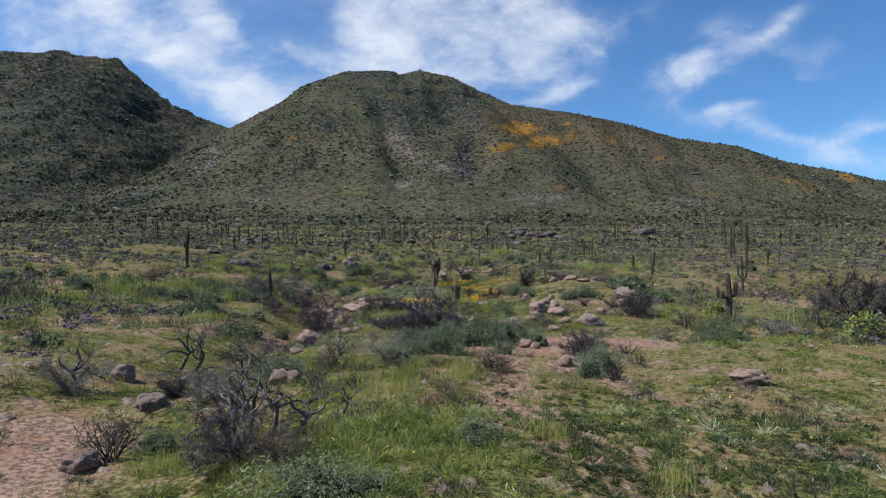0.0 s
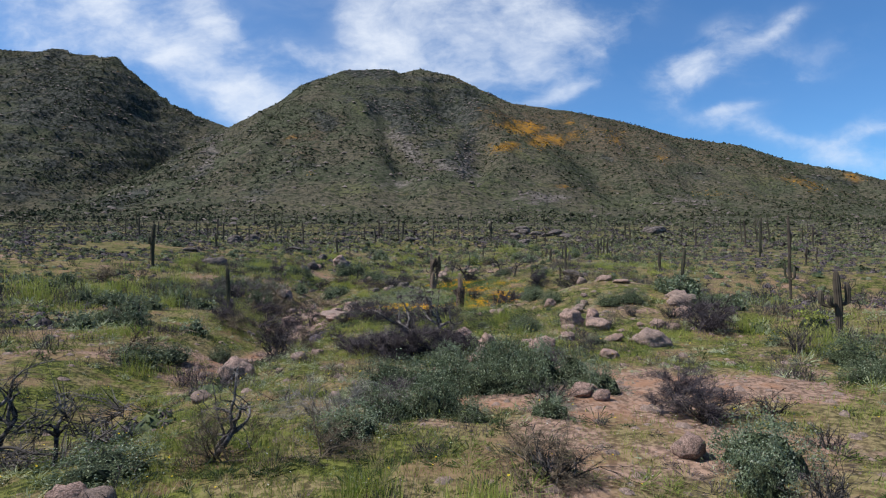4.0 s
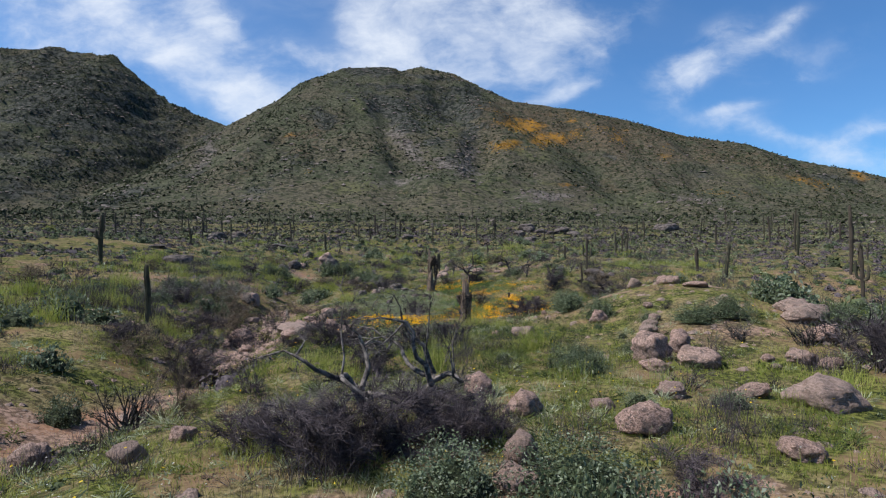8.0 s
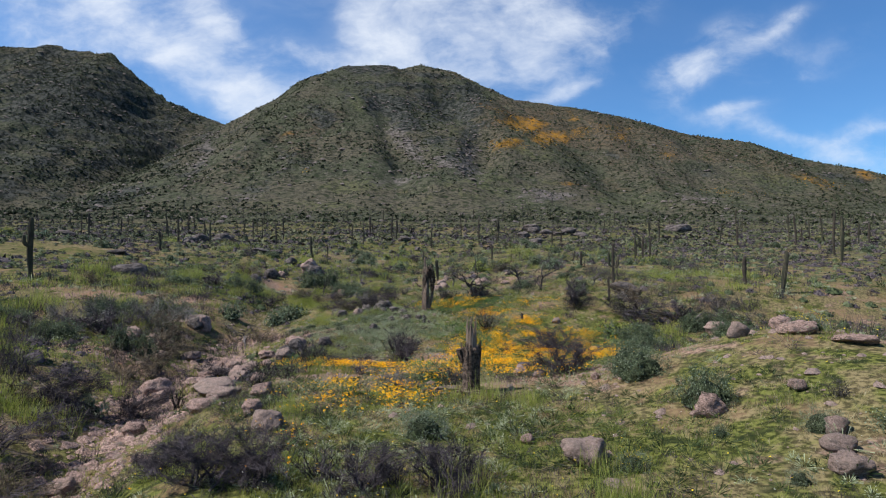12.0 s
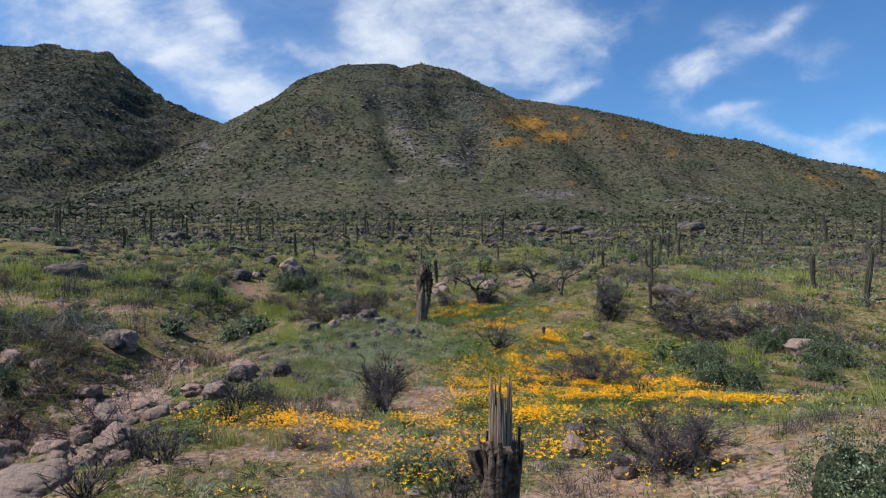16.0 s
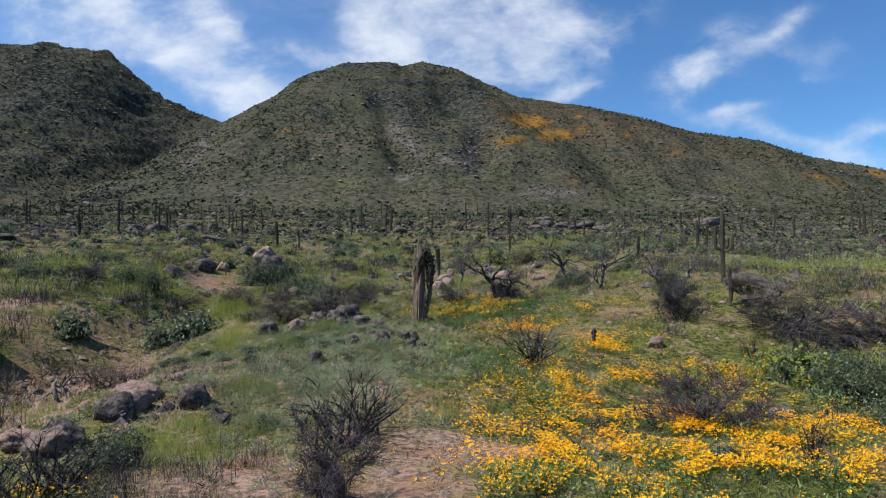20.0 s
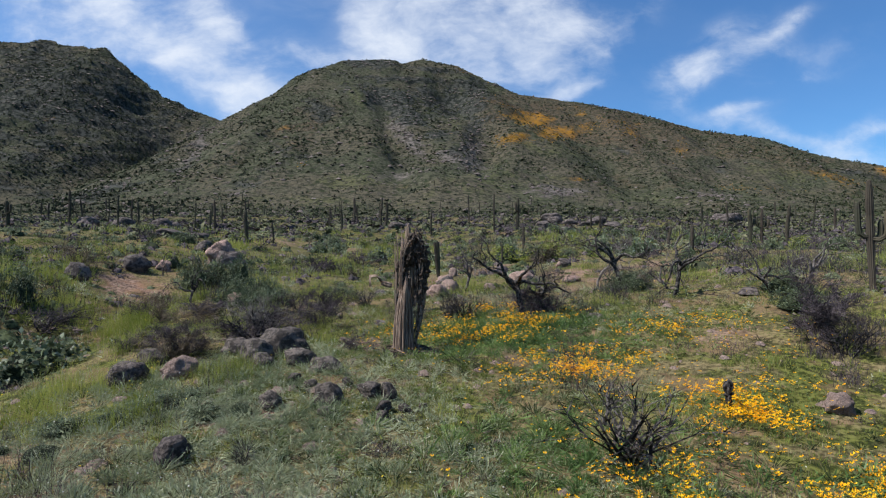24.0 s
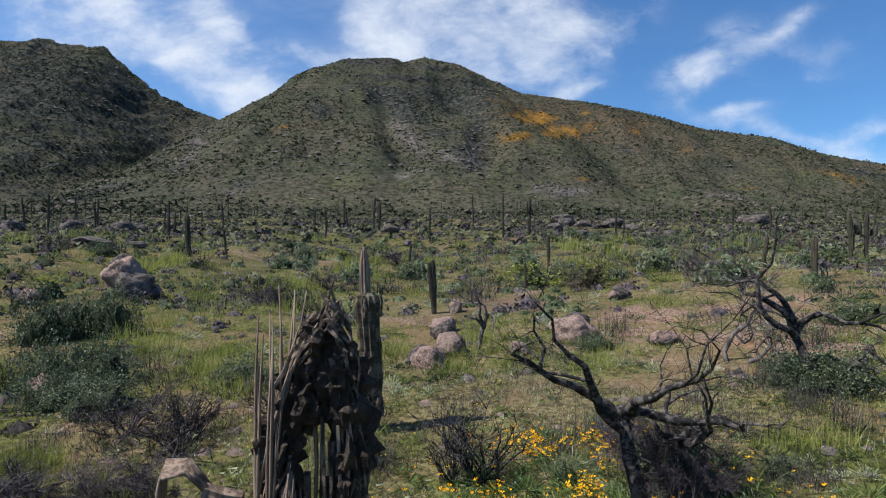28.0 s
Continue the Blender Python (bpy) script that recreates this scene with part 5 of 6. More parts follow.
def burnt_stub(x, y, high):
    r = random.Random(13)
    ob = thing("burnt_post", "knobbly blackened cactus stub standing among poppies", "cactus")
    ob.matrix_basis = pose(x, y, floor_at(x, y) - .03)
    s = Shape()
    zs = np.linspace(0, 1, 12)
    ribbed(s, [(.012 * math.sin(7 * z), .01 * math.cos(9 * z), z * high) for z in zs], [.05 * (1.0 + .25 * math.sin(17 * z)) * (1.35 if z > .72 else .9) for z in zs[:-1]] + [.02], 7, .3)
    part("stem", s.out(), CHARCOAL, ob)
    for i in range(9):
        k, a, z = Shape(), r.uniform(0, 6.28), r.uniform(.5, .97) * high
        k.tube([(.03 * math.cos(a), .03 * math.sin(a), z), (.065 * math.cos(a), .065 * math.sin(a), z + .02), (.075 * math.cos(a), .075 * math.sin(a), z + .04)], [.025, .026, .008], 6)
        part("knob", k.out(), CHARCOAL, ob)


saguaro_skeleton(-.52, 60.9)
saguaro_stump(1.02, 36.8, 1.03, 26, 3)
scarred_saguaro(-.72, 66.2, 2.8)
burnt_stub(4.68, 56.2, .62)

# ---------------------------------------------------------------- shrubs and dead trees
twiggy = stock_of(twiggy_shrub(1, TWIG, 2600, fine=.003), twiggy_shrub(2, TWIG, 2800, fine=.003), twiggy_shrub(3, TWIG, 2500, 10, .003), twiggy_shrub(4, PALE_TWIG, 1700, 10, .0024), twiggy_shrub(5, BROWN_TWIG, 1500, fine=.0026))
twiggy_off = stock_of(twiggy_shrub(6, TWIG, 950, fine=.0042), twiggy_shrub(7, TWIG, 1000, fine=.0042), twiggy_shrub(8, BROWN_TWIG, 800, fine=.004))
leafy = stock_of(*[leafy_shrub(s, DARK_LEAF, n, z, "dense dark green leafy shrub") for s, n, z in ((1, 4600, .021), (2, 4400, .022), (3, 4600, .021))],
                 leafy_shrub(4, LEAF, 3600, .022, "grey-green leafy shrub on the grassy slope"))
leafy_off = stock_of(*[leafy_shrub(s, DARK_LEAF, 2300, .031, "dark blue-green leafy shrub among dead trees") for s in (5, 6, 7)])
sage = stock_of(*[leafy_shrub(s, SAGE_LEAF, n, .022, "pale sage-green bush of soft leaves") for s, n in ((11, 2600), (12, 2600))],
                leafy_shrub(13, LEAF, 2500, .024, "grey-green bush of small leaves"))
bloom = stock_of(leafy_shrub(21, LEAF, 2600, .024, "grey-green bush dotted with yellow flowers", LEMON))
charred = stock_of(*[charred_shrub(s) for s in (1, 2, 3, 4)])
snags = stock_of(*[snag(s, m, n, l, d) for s, m, n, l, d in ((1, GREY_WOOD, 2, .5, .02), (2, GREY_WOOD, 3, .8, .05), (3, CHARCOAL, 2, .6, .0), (4, GREY_WOOD, 2, .4, .06), (6, GREY_WOOD, 3, .9, .1))])


def crooked_tree(x, y, high, seed, lean, mat=GREY_WOOD):
    """A small dead tree: a leaning stem with a few long crooked limbs."""
    r = random.Random(seed)
    ob = thing("dead_tree", "small dead tree with long crooked charred limbs", "tree", "crooked dead trees")
    ob.matrix_basis = pose(x, y, floor_at(x, y) - .05)
    stem, tips = Shape(), []
    limb(stem, r, (0, 0, 0), (lean, r.uniform(-.2, .2), 1), high * .42, .034 * high, 0, tips, .12, 0, sides=8)
    fork, way_up = tips[0]
    stem.v, stem.f = [], []
    mid = fork * .5 + Vector((r.gauss(0, .04), r.gauss(0, .04), 0))
    stem.tube([(0, 0, -.02), mid * .5, mid, fork], [.036 * high, .030 * high, .027 * high, .024 * high], 8)
    part("trunk", stem.out(), mat, ob, smooth=True)
    ends = []
    for side in (-1.1, .25, 1.0, -.4):
        arm, got = Shape(), []
        limb(arm, r, fork - way_up * r.uniform(0, .12) * high, (side * r.uniform(.7, 1.2), r.uniform(-.6, .6), r.uniform(.55, 1.1)), high * r.uniform(.36, .52), .0225 * high, 2, got, .34, -.02, (2, 2), 6)
        part("limb", arm.out(), mat, ob, smooth=True)
        ends += got
    twigs = Shape()
    for i in range(240):
        p, d = r.choice(ends)
        at = p - d * r.uniform(0, .14) * high
        twigs.spike(at, at + swung(r, d, .7) * r.uniform(.05, .16) * high, .0035)
    part("brushwood", twigs.out(), mat, ob)


for i, (x, y, high, lean) in enumerate(((2.5, 63.3, 2.75, -.5), (2.95, 63.5, 2.0, .2), (6.0, 66, 2.6, -.4), (7.0, 64.5, 2.3, .1), (9.3, 63.4, 1.7, -.6), (10.2, 63.8, 1.7, .4), (-8.1, 67, 1.6, .2), (2.65, 55.7, .85, .3),
                                        (-3.15, 10.3, 1.6, .1), (-3.4, 10.5, 1.65, -.3), (-2.95, 10.7, 1.65, .3), (-3.7, 10.8, 1.4, -.5), (-2.5, 10.6, 1.2, .6), (-3.0, 10.0, 1.3, -.5), (-1.75, 11.0, 1.0, .35), (-7.3, 17.2, 1.8, .3), (-7.8, 13.3, 1.4, -.3), (-2.7, 14.9, 1.2, .3),
                                        (-6.82, 17.02, 1.43, 0.3), (-2.64, 14.98, 0.79, 0.1), (-5.06, 15.64, 1.12, -0.3), (-4.51, 12.43, 0.76, 0.4),
                                        (-.55, 23.2, 2.0, -.25), (-.1, 23.5, 1.9, .3), (-1.2, 27.5, 1.3, .3), (1.2, 72.0, 2.0, .2))):
    crooked_tree(x, y, high, 500 + i, lean, CHARCOAL if i in (0, 1, 2, 3, 4, 6, 18, 20) else GREY_WOOD)
put_rocks(ROCKS, "weathered pinkish-grey granite boulder in grass", "boulders on the slope", big_rocks, 60)
put_rocks(ROCKS_N, "weathered pinkish-grey granite boulder in grass", "boulders on the slope", big_rocks, 61)
put_rocks(ROCKS_O, "weathered pinkish-grey granite boulder in grass", "boulders on the slope", big_rocks, 62)
put_rocks(WASH, "water-worn grey boulder in the stony wash", "boulders in the wash", big_rocks, 63)
put_rocks(LEDGE, "rough brown-grey granite boulder on a bank", "boulders on the bank", small_rocks, 64)
put_rocks(LEDGE_N, "rough brown-grey granite boulder on a bank", "boulders on the bank", small_rocks, 65)
put_rocks(PILE, "rounded dark-grey granite boulder in a heaped pile", "boulders heaped on the bank", piled, 66)
put_rocks(SLAB, "tilted pinkish slab of pale granite", "boulders heaped on the bank", big_rocks[1:2], 67)
put_rocks(WASH_N, "water-worn grey boulder in the stony wash", "boulders in the wash", big_rocks, 68)
put_rocks(((-0.01, 70.48, 0.65, 0.88), (0.57, 71.73, 0.62, 0.77), (0.35, 74.62, 0.49, 0.85), (3.65, 72.04, 0.7, 1.26), (6.4, 77.75, 0.46, 0.77), (5.25, 70.3, 0.32, 0.62), (0.72, 77.97, 0.59, 0.51), (-7.01, 68.04, 0.41, 0.52), (-11.91, 80, 1.5, 1.5), (-13.93, 77.64, 0.67, 0.77), (-10.91, 80.3, 0.56, 0.78), (2.12, 70.93, 0.34, 0.52)), "pinkish-brown granite boulder on the far slope", "boulders on the far slope", big_rocks, 69)
put_rocks(OUTCROPS, "dark rock outcrop on the plain", "outcrops on the plain", small_rocks, 70)
put_rocks(OUTCROPS_N, "dark rock outcrop on the plain", "outcrops on the plain", small_rocks, 70)
plant(TWIGGY, twiggy, 80)
plant(TWIGGY_N, twiggy, 81)
plant(TWIGGY_B, twiggy_off, 82)
plant(TWIGGY_B_N, twiggy_off, 83)
plant(LEAFY, leafy, 90, split=True)
plant(LEAFY_B, leafy_off, 91, split=True)
plant(DARK_LEAFY, leafy_off, 92, split=True)
plant(DEAD_BRUSH, twiggy_off, 84)
plant(((-2.8, 31.39, 0.89, 1.26), (-2.04, 31.54, 0.98, 1.13), (-3.66, 32.5, 0.59, 0.76), (-0.63, 31.09, 0.71, 1.07), (-8.01, 13.23, 1.1, 1.59), (-1.28, 14.6, 0.59, 1.26), (-2.49, 14.76, 0.94, 1.11), (-0.78, 17, 0.64, 1.17)), twiggy, 85)
plant(((0.44, 31.29, 0.69, 0.88), (-0.22, 31.34, 0.59, 0.66), (-1.3, 31.59, 0.61, 0.61), (-5.78, 10.88, 0.71, 0.71), (-5.68, 12.03, 0.33, 0.67), (1.28, 13.99, 0.59, 1.02), (4.04, 16.53, 0.61, 1.53), (3.85, 13.38, 0.51, 0.58), (-2.48, 12.46, 0.77, 0.57), (-1.64, 12.25, 0.61, 0.67), (1.98, 17.69, 0.44, 0.94), (9.09, 28.02, 1.36, 1.81)), charred, 112)
plant(SAGE, sage, 100, split=True)
plant(SAGE_N, sage, 101, split=True)
plant(CHARRED, charred, 110)
plant(CHARRED_N, charred, 111)
plant(SNAG, snags, 120, great=great_snags, most=1.4)
plant(SNAG_B, snags, 121, most=1.3)
plant(((-.7, 22.9, 1.1, 1.5), (-.5, 22.6, 1.0, 1.5), (.4, 22.9, .8, 1.2), (-1.0, 22.4, .9, 1.3), (-1.9, 22.9, .7, 1.1), (.0, 24.0, 1.0, 1.3), (-4.62, 12.45, 0.8, 1.31), (-5.6, 13.0, .8, 1.4), (.1, 23.1, .9, 1.2), (-1.4, 23.0, .9, 1.2), (-2.99, 9.21, 1.02, 1.44), (-2.18, 8.61, 0.69, 1.03), (-1.3, 27.4, .9, 1.0), (-4.7, 62.6, 1.1, 1.5), (-3.0, 63.6, .8, 1.1), (-5.6, 60.2, .9, 1.2), (-6.8, 64.2, .9, 1.4)), twiggy, 140)
plant(((-3.95, 60.9, 1.15, 1.5), (.85, 64.4, 1.0, 1.0), (-2.2, 66.5, .8, 1.0)), charred, 141)
plant(((2.85, 63.6, 1.15, 1.3), (3.1, 63.2, .8, 1.0)), twiggy, 143)
plant(((3.0, 63.8, .75, 1.1), (6.3, 66.1, .8, 1.3), (9.6, 63.6, .8, 1.4), (-5.2, 66.8, .8, 1.4), (-6.4, 67.5, .8, 1.3), (-3.4, 68.5, .7, 1.2)), leafy, 142)
plant(((9.6, 24.8, .45, .7), (2.9, 31.5, .35, .5), (8.3, 36.5, .5, .7)), bloom, 130)

# ---------------------------------------------------------------- scrub of the middle distance
light_twiggy = stock_of(twiggy_shrub(31, TWIG, 150, 5, .008), twiggy_shrub(32, BROWN_TWIG, 130, 5, .008))
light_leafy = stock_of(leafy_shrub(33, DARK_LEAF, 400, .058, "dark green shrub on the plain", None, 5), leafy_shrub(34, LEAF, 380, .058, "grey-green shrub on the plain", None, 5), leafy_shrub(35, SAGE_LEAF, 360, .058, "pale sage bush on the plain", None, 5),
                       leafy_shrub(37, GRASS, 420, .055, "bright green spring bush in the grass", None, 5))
light_charred = stock_of(charred_shrub(36, 1))
r = random.Random(77)
count, room = 0, [130, 130, 70]
while count < 330:
    d = 8 + 100 * r.random() ** .8
    y = 57 + d * .6 if r.random() < .5 else r.uniform(12, 62)
    x = r.uniform(-.8, .8) * d if y > 60 else r.choice((-1, 1)) * r.uniform(6.5, 34)
    clump = grain(np.array([x]), np.array([y]), 9, 61)[0]
    if clump + r.uniform(-.7, .7) < 0 or (y < 76 and abs(x) < 8.5):
        continue
    kind = r.random()
    which = 0 if kind < .4 else 1 if kind < .8 else 2
    if not room[which]:
        continue
    room[which] -= 1
    stock = (light_twiggy, light_leafy, light_charred)[which]
    h = r.uniform(.45, 1.15)
    plant([(x, y, h, h * r.uniform(1.0, 2.0))], stock, count)
    count += 1
for o in made:
    for c in list(o.children_recursive):
        bpy.data.objects.remove(c)
    bpy.data.objects.remove(o)


# ---------------------------------------------------------------- what nobody could count
def stuff(name, label, category, verts, faces, mat):
    return tagged(new(name, mesh_of(name, verts, faces, mat)), label, category, kind="stuff")


def sown(count, seed, thick):
    """Places in the strip that is passed, thicker near the way; thick(x, y) thins them out. Also how near they are passed."""
    q = np.random.default_rng(seed)
    got = []
    while sum(len(g[0]) for g in got) < count:
        y = np.where(q.random(count) < .78, q.uniform(5, 72, count), q.uniform(60, 118, count))
        d = np.clip(q.uniform(6, 8, count) + np.maximum(0, y - 64), 6, 80)
        x = q.normal(0, 1, count) * 3.9 + q.uniform(-.8, .8, count) * np.maximum(d, 26) * (q.random(count) < np.where(y < 66, .3, .9))
        keep = (q.random(count) < thick(x, y)) & (q.random(count) < np.clip(9 / np.maximum(d, 6), .12, 1)) & (np.abs(x) < 60)
        got.append((x[keep], y[keep]))
    x, y = (np.concatenate([g[i] for g in got])[:count] for i in (0, 1))
    return x, y, np.maximum(np.maximum(6, y - 57), np.abs(x) / .75)


def blades(x, y, near, per, tall, wide, lean, seed, spread=.05):
    """Tufts of thin blades, each running out to a point."""
    q = np.random.default_rng(seed)
    n = len(x) * per
    size = np.repeat(np.clip(near / 9, 1, 3.2) ** .5 * q.uniform(.55, 1.35, len(x)), per)
    apart = spread * np.repeat(np.clip(near / 8, 1, 4), per)
    bx, by = np.repeat(x, per) + q.normal(0, 1, n) * apart, np.repeat(y, per) + q.normal(0, 1, n) * apart
    bz = land(bx, by) - .01
    patch = np.clip(.75 + 1.0 * fbm(bx, by, 1.5, seed + 200, 2), .35, 2.1)
    h, a = tall * size * patch * q.uniform(.5, 1.25, n), q.uniform(0, 6.283, n)
    w = wide * np.repeat(np.clip(near / 7, 1, 6), per)
    tip = q.uniform(0, lean, n) * h
    c, s = np.cos(a), np.sin(a)
    turn = q.uniform(0, 6.283, n)
    v = np.empty((n, 3, 3))
    v[:, 0] = np.stack([bx - np.sin(turn) * w, by + np.cos(turn) * w, bz], 1)
    v[:, 1] = np.stack([bx + np.sin(turn) * w, by - np.cos(turn) * w, bz], 1)
    v[:, 2] = np.stack([bx + c * tip, by + s * tip, bz + h * np.sqrt(np.clip(1 - (tip / h) ** 2 * .5, .2, 1))], 1)
    return v.reshape(-1, 3), np.arange(n * 3).reshape(-1, 3)


def rosettes(x, y, near, per, tall, leaf, seed):
    """Low leafy herbs: small pointed leaves piled into a tuft."""
    q = np.random.default_rng(seed)
    n = len(x) * per
    patch = np.clip(.8 + .9 * fbm(x, y, 1.2, seed + 200, 2), .4, 2.2)
    size = np.repeat(np.clip(near / 8, 1, 3.5) ** .7 * patch * q.uniform(.6, 1.4, len(x)), per)
    bx, by = np.repeat(x, per) + q.normal(0, .05, n) * size, np.repeat(y, per) + q.normal(0, .05, n) * size
    p = np.stack([bx, by, land(bx, by) + q.random(n) ** 1.4 * tall * size], 1)
    a = q.normal(0, 1, (n, 3)) + np.array((0, 0, .7))
    a /= np.linalg.norm(a, axis=1)[:, None]
    b = np.cross(a, q.normal(0, 1, (n, 3)))
    b /= np.linalg.norm(b, axis=1)[:, None]
    s = (leaf * size * q.uniform(.6, 1.3, n))[:, None]
    return np.stack([p - b * s * .24, p + b * s * .24, p + a * s * 1.9], 1).reshape(-1, 3), np.arange(n * 3).reshape(-1, 3)


def green_at(x, y):
    return cover_of(x, y) * np.clip(.55 + .8 * fbm(x, y, 8, 72, 2), .05, 1)


def dry_at(x, y):
    return np.clip(cover_of(x, y) + .25, 0, 1) * np.clip(.45 - .8 * fbm(x, y, 8, 72, 2), .04, 1)


def mint_at(x, y):
    return np.clip(np.exp(-(((x + 3.2) / 2.8) ** 2 + ((y - 54.8) / 3.8) ** 2)) * 1.2 + .05 + .5 * np.exp(-(((x - 1) / 3) ** 2 + ((y - 65) / 4) ** 2)) + .6 * cover_of(x, y) * step(fbm(x, y, 3.2, 78, 2), .25, .6), 0, 1)


x, y, near = sown(62000, 1, green_at)
stuff("grass", "fresh green desert grass in tufts", "grass", *blades(x, y, near, 5, .085, .0045, .9, 2), GRASS)
x, y, near = sown(40000, 3, dry_at)
stuff("dry_grass", "straw-coloured dry grass in tufts", "grass", *blades(x, y, near, 5, .095, .004, .9, 4), STRAW)


def lush_at(x, y):
    return cover_of(x, y) * np.clip(.06 + .5 * step(-x, 2.2, 5) * step(y, 24, 34) + .5 * np.exp(-((x - .7) / .8) ** 2 - ((y - 8.4) / 1.0) ** 2) + .8 * np.exp(-((x + 5.5) / 2) ** 2 - ((y - 27) / 3.5) ** 2) + .05 * step(x, 4, 9), 0, 1) * step(fbm(x, y, 2.2, 341, 2), 0, .35)


x, y, near = sown(760, 9, lush_at)
stuff("tall_herbs", "tall feathery yellow-green spring herbs", "herb", *blades(x, y, near, 130, .33, .0042, .6, 10, .17), GRASS)
x, y, near = sown(12000, 5, lambda x, y: cover_of(x, y))
stuff("herbs", "low green spring herbs between the grass", "herb", *rosettes(x, y, near, 7, .09, .022, 6), HERB)
x, y, near = sown(9000, 7, mint_at)
stuff("pale_herbs", "pale minty-green soft herbs on a bank", "herb", *rosettes(x, y, near, 9, .15, .022, 8), MINT)



def mounds(x, y, near, per, low, high, leaf, seed):
    """Small rounded herbs and low bushes: fine leaves that stand out from a dome."""
    q = np.random.default_rng(seed)
    n = len(x)
    size = q.uniform(low, high, n) * (.6 + .8 * q.random(n) ** 2) * np.clip(near / 10, 1, 2)
    out = q.normal(0, 1, (n, per, 3))
    out[..., 2] = np.abs(out[..., 2])
    out /= np.linalg.norm(out, axis=2)[..., None]
    squash = np.stack([q.uniform(.8, 1.3, n), q.uniform(.8, 1.3, n), q.uniform(.6, 1.0, n)], 1)[:, None]
    c = np.stack([x, y, land(x, y)], 1)[:, None]
    far_end = c + out * squash * (size[:, None] * q.uniform(.6, 1.15, (n, per)))[..., None]
    root = c + out * squash * (size[:, None] * q.uniform(.2, .5, (n, per)))[..., None]
    a = np.cross(out, q.normal(0, 1, (n, per, 3)))
    a /= np.linalg.norm(a, axis=2)[..., None]
    w = (leaf * np.clip(near / 8, 1, 5))[:, None, None] * q.uniform(.6, 1.4, (n, per, 1))
    flip = q.random((n, per, 1)) < .5
    wide, tip = np.where(flip, far_end, root), np.where(flip, root, far_end)
    return np.stack([wide - a * w, wide + a * w, tip], 2).reshape(-1, 3), np.arange(n * per * 3).reshape(-1, 3)


def mosaic(seed, low, high):
    return lambda x, y: np.clip(cover_of(x, y) + .1, 0, 1) * step(fbm(x, y, 2.6, seed, 2), low, high)


for name, label, seed, count, mat, low, high, leaf in (("dark_mounds", "dark green rounded spring herbs", 301, 2500, MOUND, .11, .34, .0055), ("sage_mounds", "pale grey-green rounded herbs", 311, 2500, MINT, .09, .27, .005),
                                                      ("olive_mounds", "olive-green low bushy herbs", 321, 2700, HERB, .10, .31, .0052), ("dry_mounds", "dry grey-purple low brush", 331, 1400, TWIG, .14, .36, .0034)):
    x, y, near = sown(count, seed, mosaic(seed, -.1, .45))
    stuff(name, label, "herb", *mounds(x, y, near, 50, low, high, leaf, seed + 1), mat)

x, y, near = sown(620, 391, lambda x, y: np.exp(-(((x - 2.2) / 1.9) ** 2 + ((y - 61.8) / 1.9) ** 2)) + .5 * np.exp(-(((x - 2.2) / 1.5) ** 2 + ((y - 54.6) / 1.5) ** 2)))
stuff("poppy_bank_herbs", "lush green herbs thick among poppies", "herb", *mounds(x, y, near, 80, .16, .36, .006, 392), POPPY_LEAF)
x, y, near = sown(900, 395, lambda x, y: np.exp(-(((x - 4.2) / 3.4) ** 2 + ((y - 8.8) / 2.4) ** 2)))
stuff("foreground_herbs", "low dark green herbs carpeting the slope", "herb", *mounds(x, y, near, 70, .07, .19, .0055, 396), MOUND)
x, y, near = sown(520, 397, lambda x, y: np.exp(-(((x + .6) / 1.5) ** 2 + ((y - 8.8) / 1.4) ** 2)))
stuff("foreground_green", "fresh green herbs round a dead tree", "herb", *mounds(x, y, near, 80, .10, .28, .0055, 398), HERB)
x, y, near = sown(1200, 381, lambda x, y: np.exp(-(((x + 3.2) / 2.7) ** 2 + ((y - 54.4) / 3.3) ** 2)))
stuff("bank_herbs", "pale minty herbs thick on a low bank", "herb", *mounds(x, y, near, 90, .12, .30, .0042, 382), MINT)

# poppies: beds as middle across and ahead, half width, half depth, thickness
BEDS = ((3.6, 47, 1.9, 2.3, 1.0), (2.0, 45, 1.6, 1.6, .42), (5.4, 49.5, 2.0, 2.2, .8), (3.6, 52.5, 1.6, 1.6, .45), (6.2, 53.5, 1.5, 1.2, .5), (4.6, 56.3, 1.2, .9, .55), (1.4, 61.6, 1.6, 1.3, .42),
        (2.0, 63.3, 1.2, 1.0, .3), (-.9, 43, 1.2, 1.0, .6), (-3.2, 43.5, .8, .8, .5), (.5, 41.2, 1.0, .9, .28), (-1.2, 36.2, .9, .8, .6), (.2, 39.3, .9, .7, .4), (2.2, 40.8, .9, .8, .14),
        (-2.2, 32.5, .8, .8, .06), (3.4, 58.5, 1.5, 1.2, .3), (1.8, 50.5, 1.0, 1.2, .3), (5.5, 60, 1.4, 1.2, .22), (1.9, 64.7, .7, .6, .35), (-4.6, 44.8, .6, .6, .4), (3.2, 38.8, .6, .5, .25), (6.6, 46, 1.4, 1.5, .6), (7.6, 51, 1.5, 1.6, .5), (2.8, 49, 1.2, 1.2, .7))


def bed_at(x, y):
    t = np.zeros_like(x)
    for cx, cy, rx, ry, thick in BEDS:
        t = np.maximum(t, thick * np.exp(-(((x - cx) / rx) ** 2 + ((y - cy) / ry) ** 2) * .8))
    return np.clip(t * (.5 + 1.1 * grain(x, y, 1.3, 83) + 1.3 * grain(x, y, .5, 81) + 1.2 * grain(x, y, .22, 82)), 0, 1)


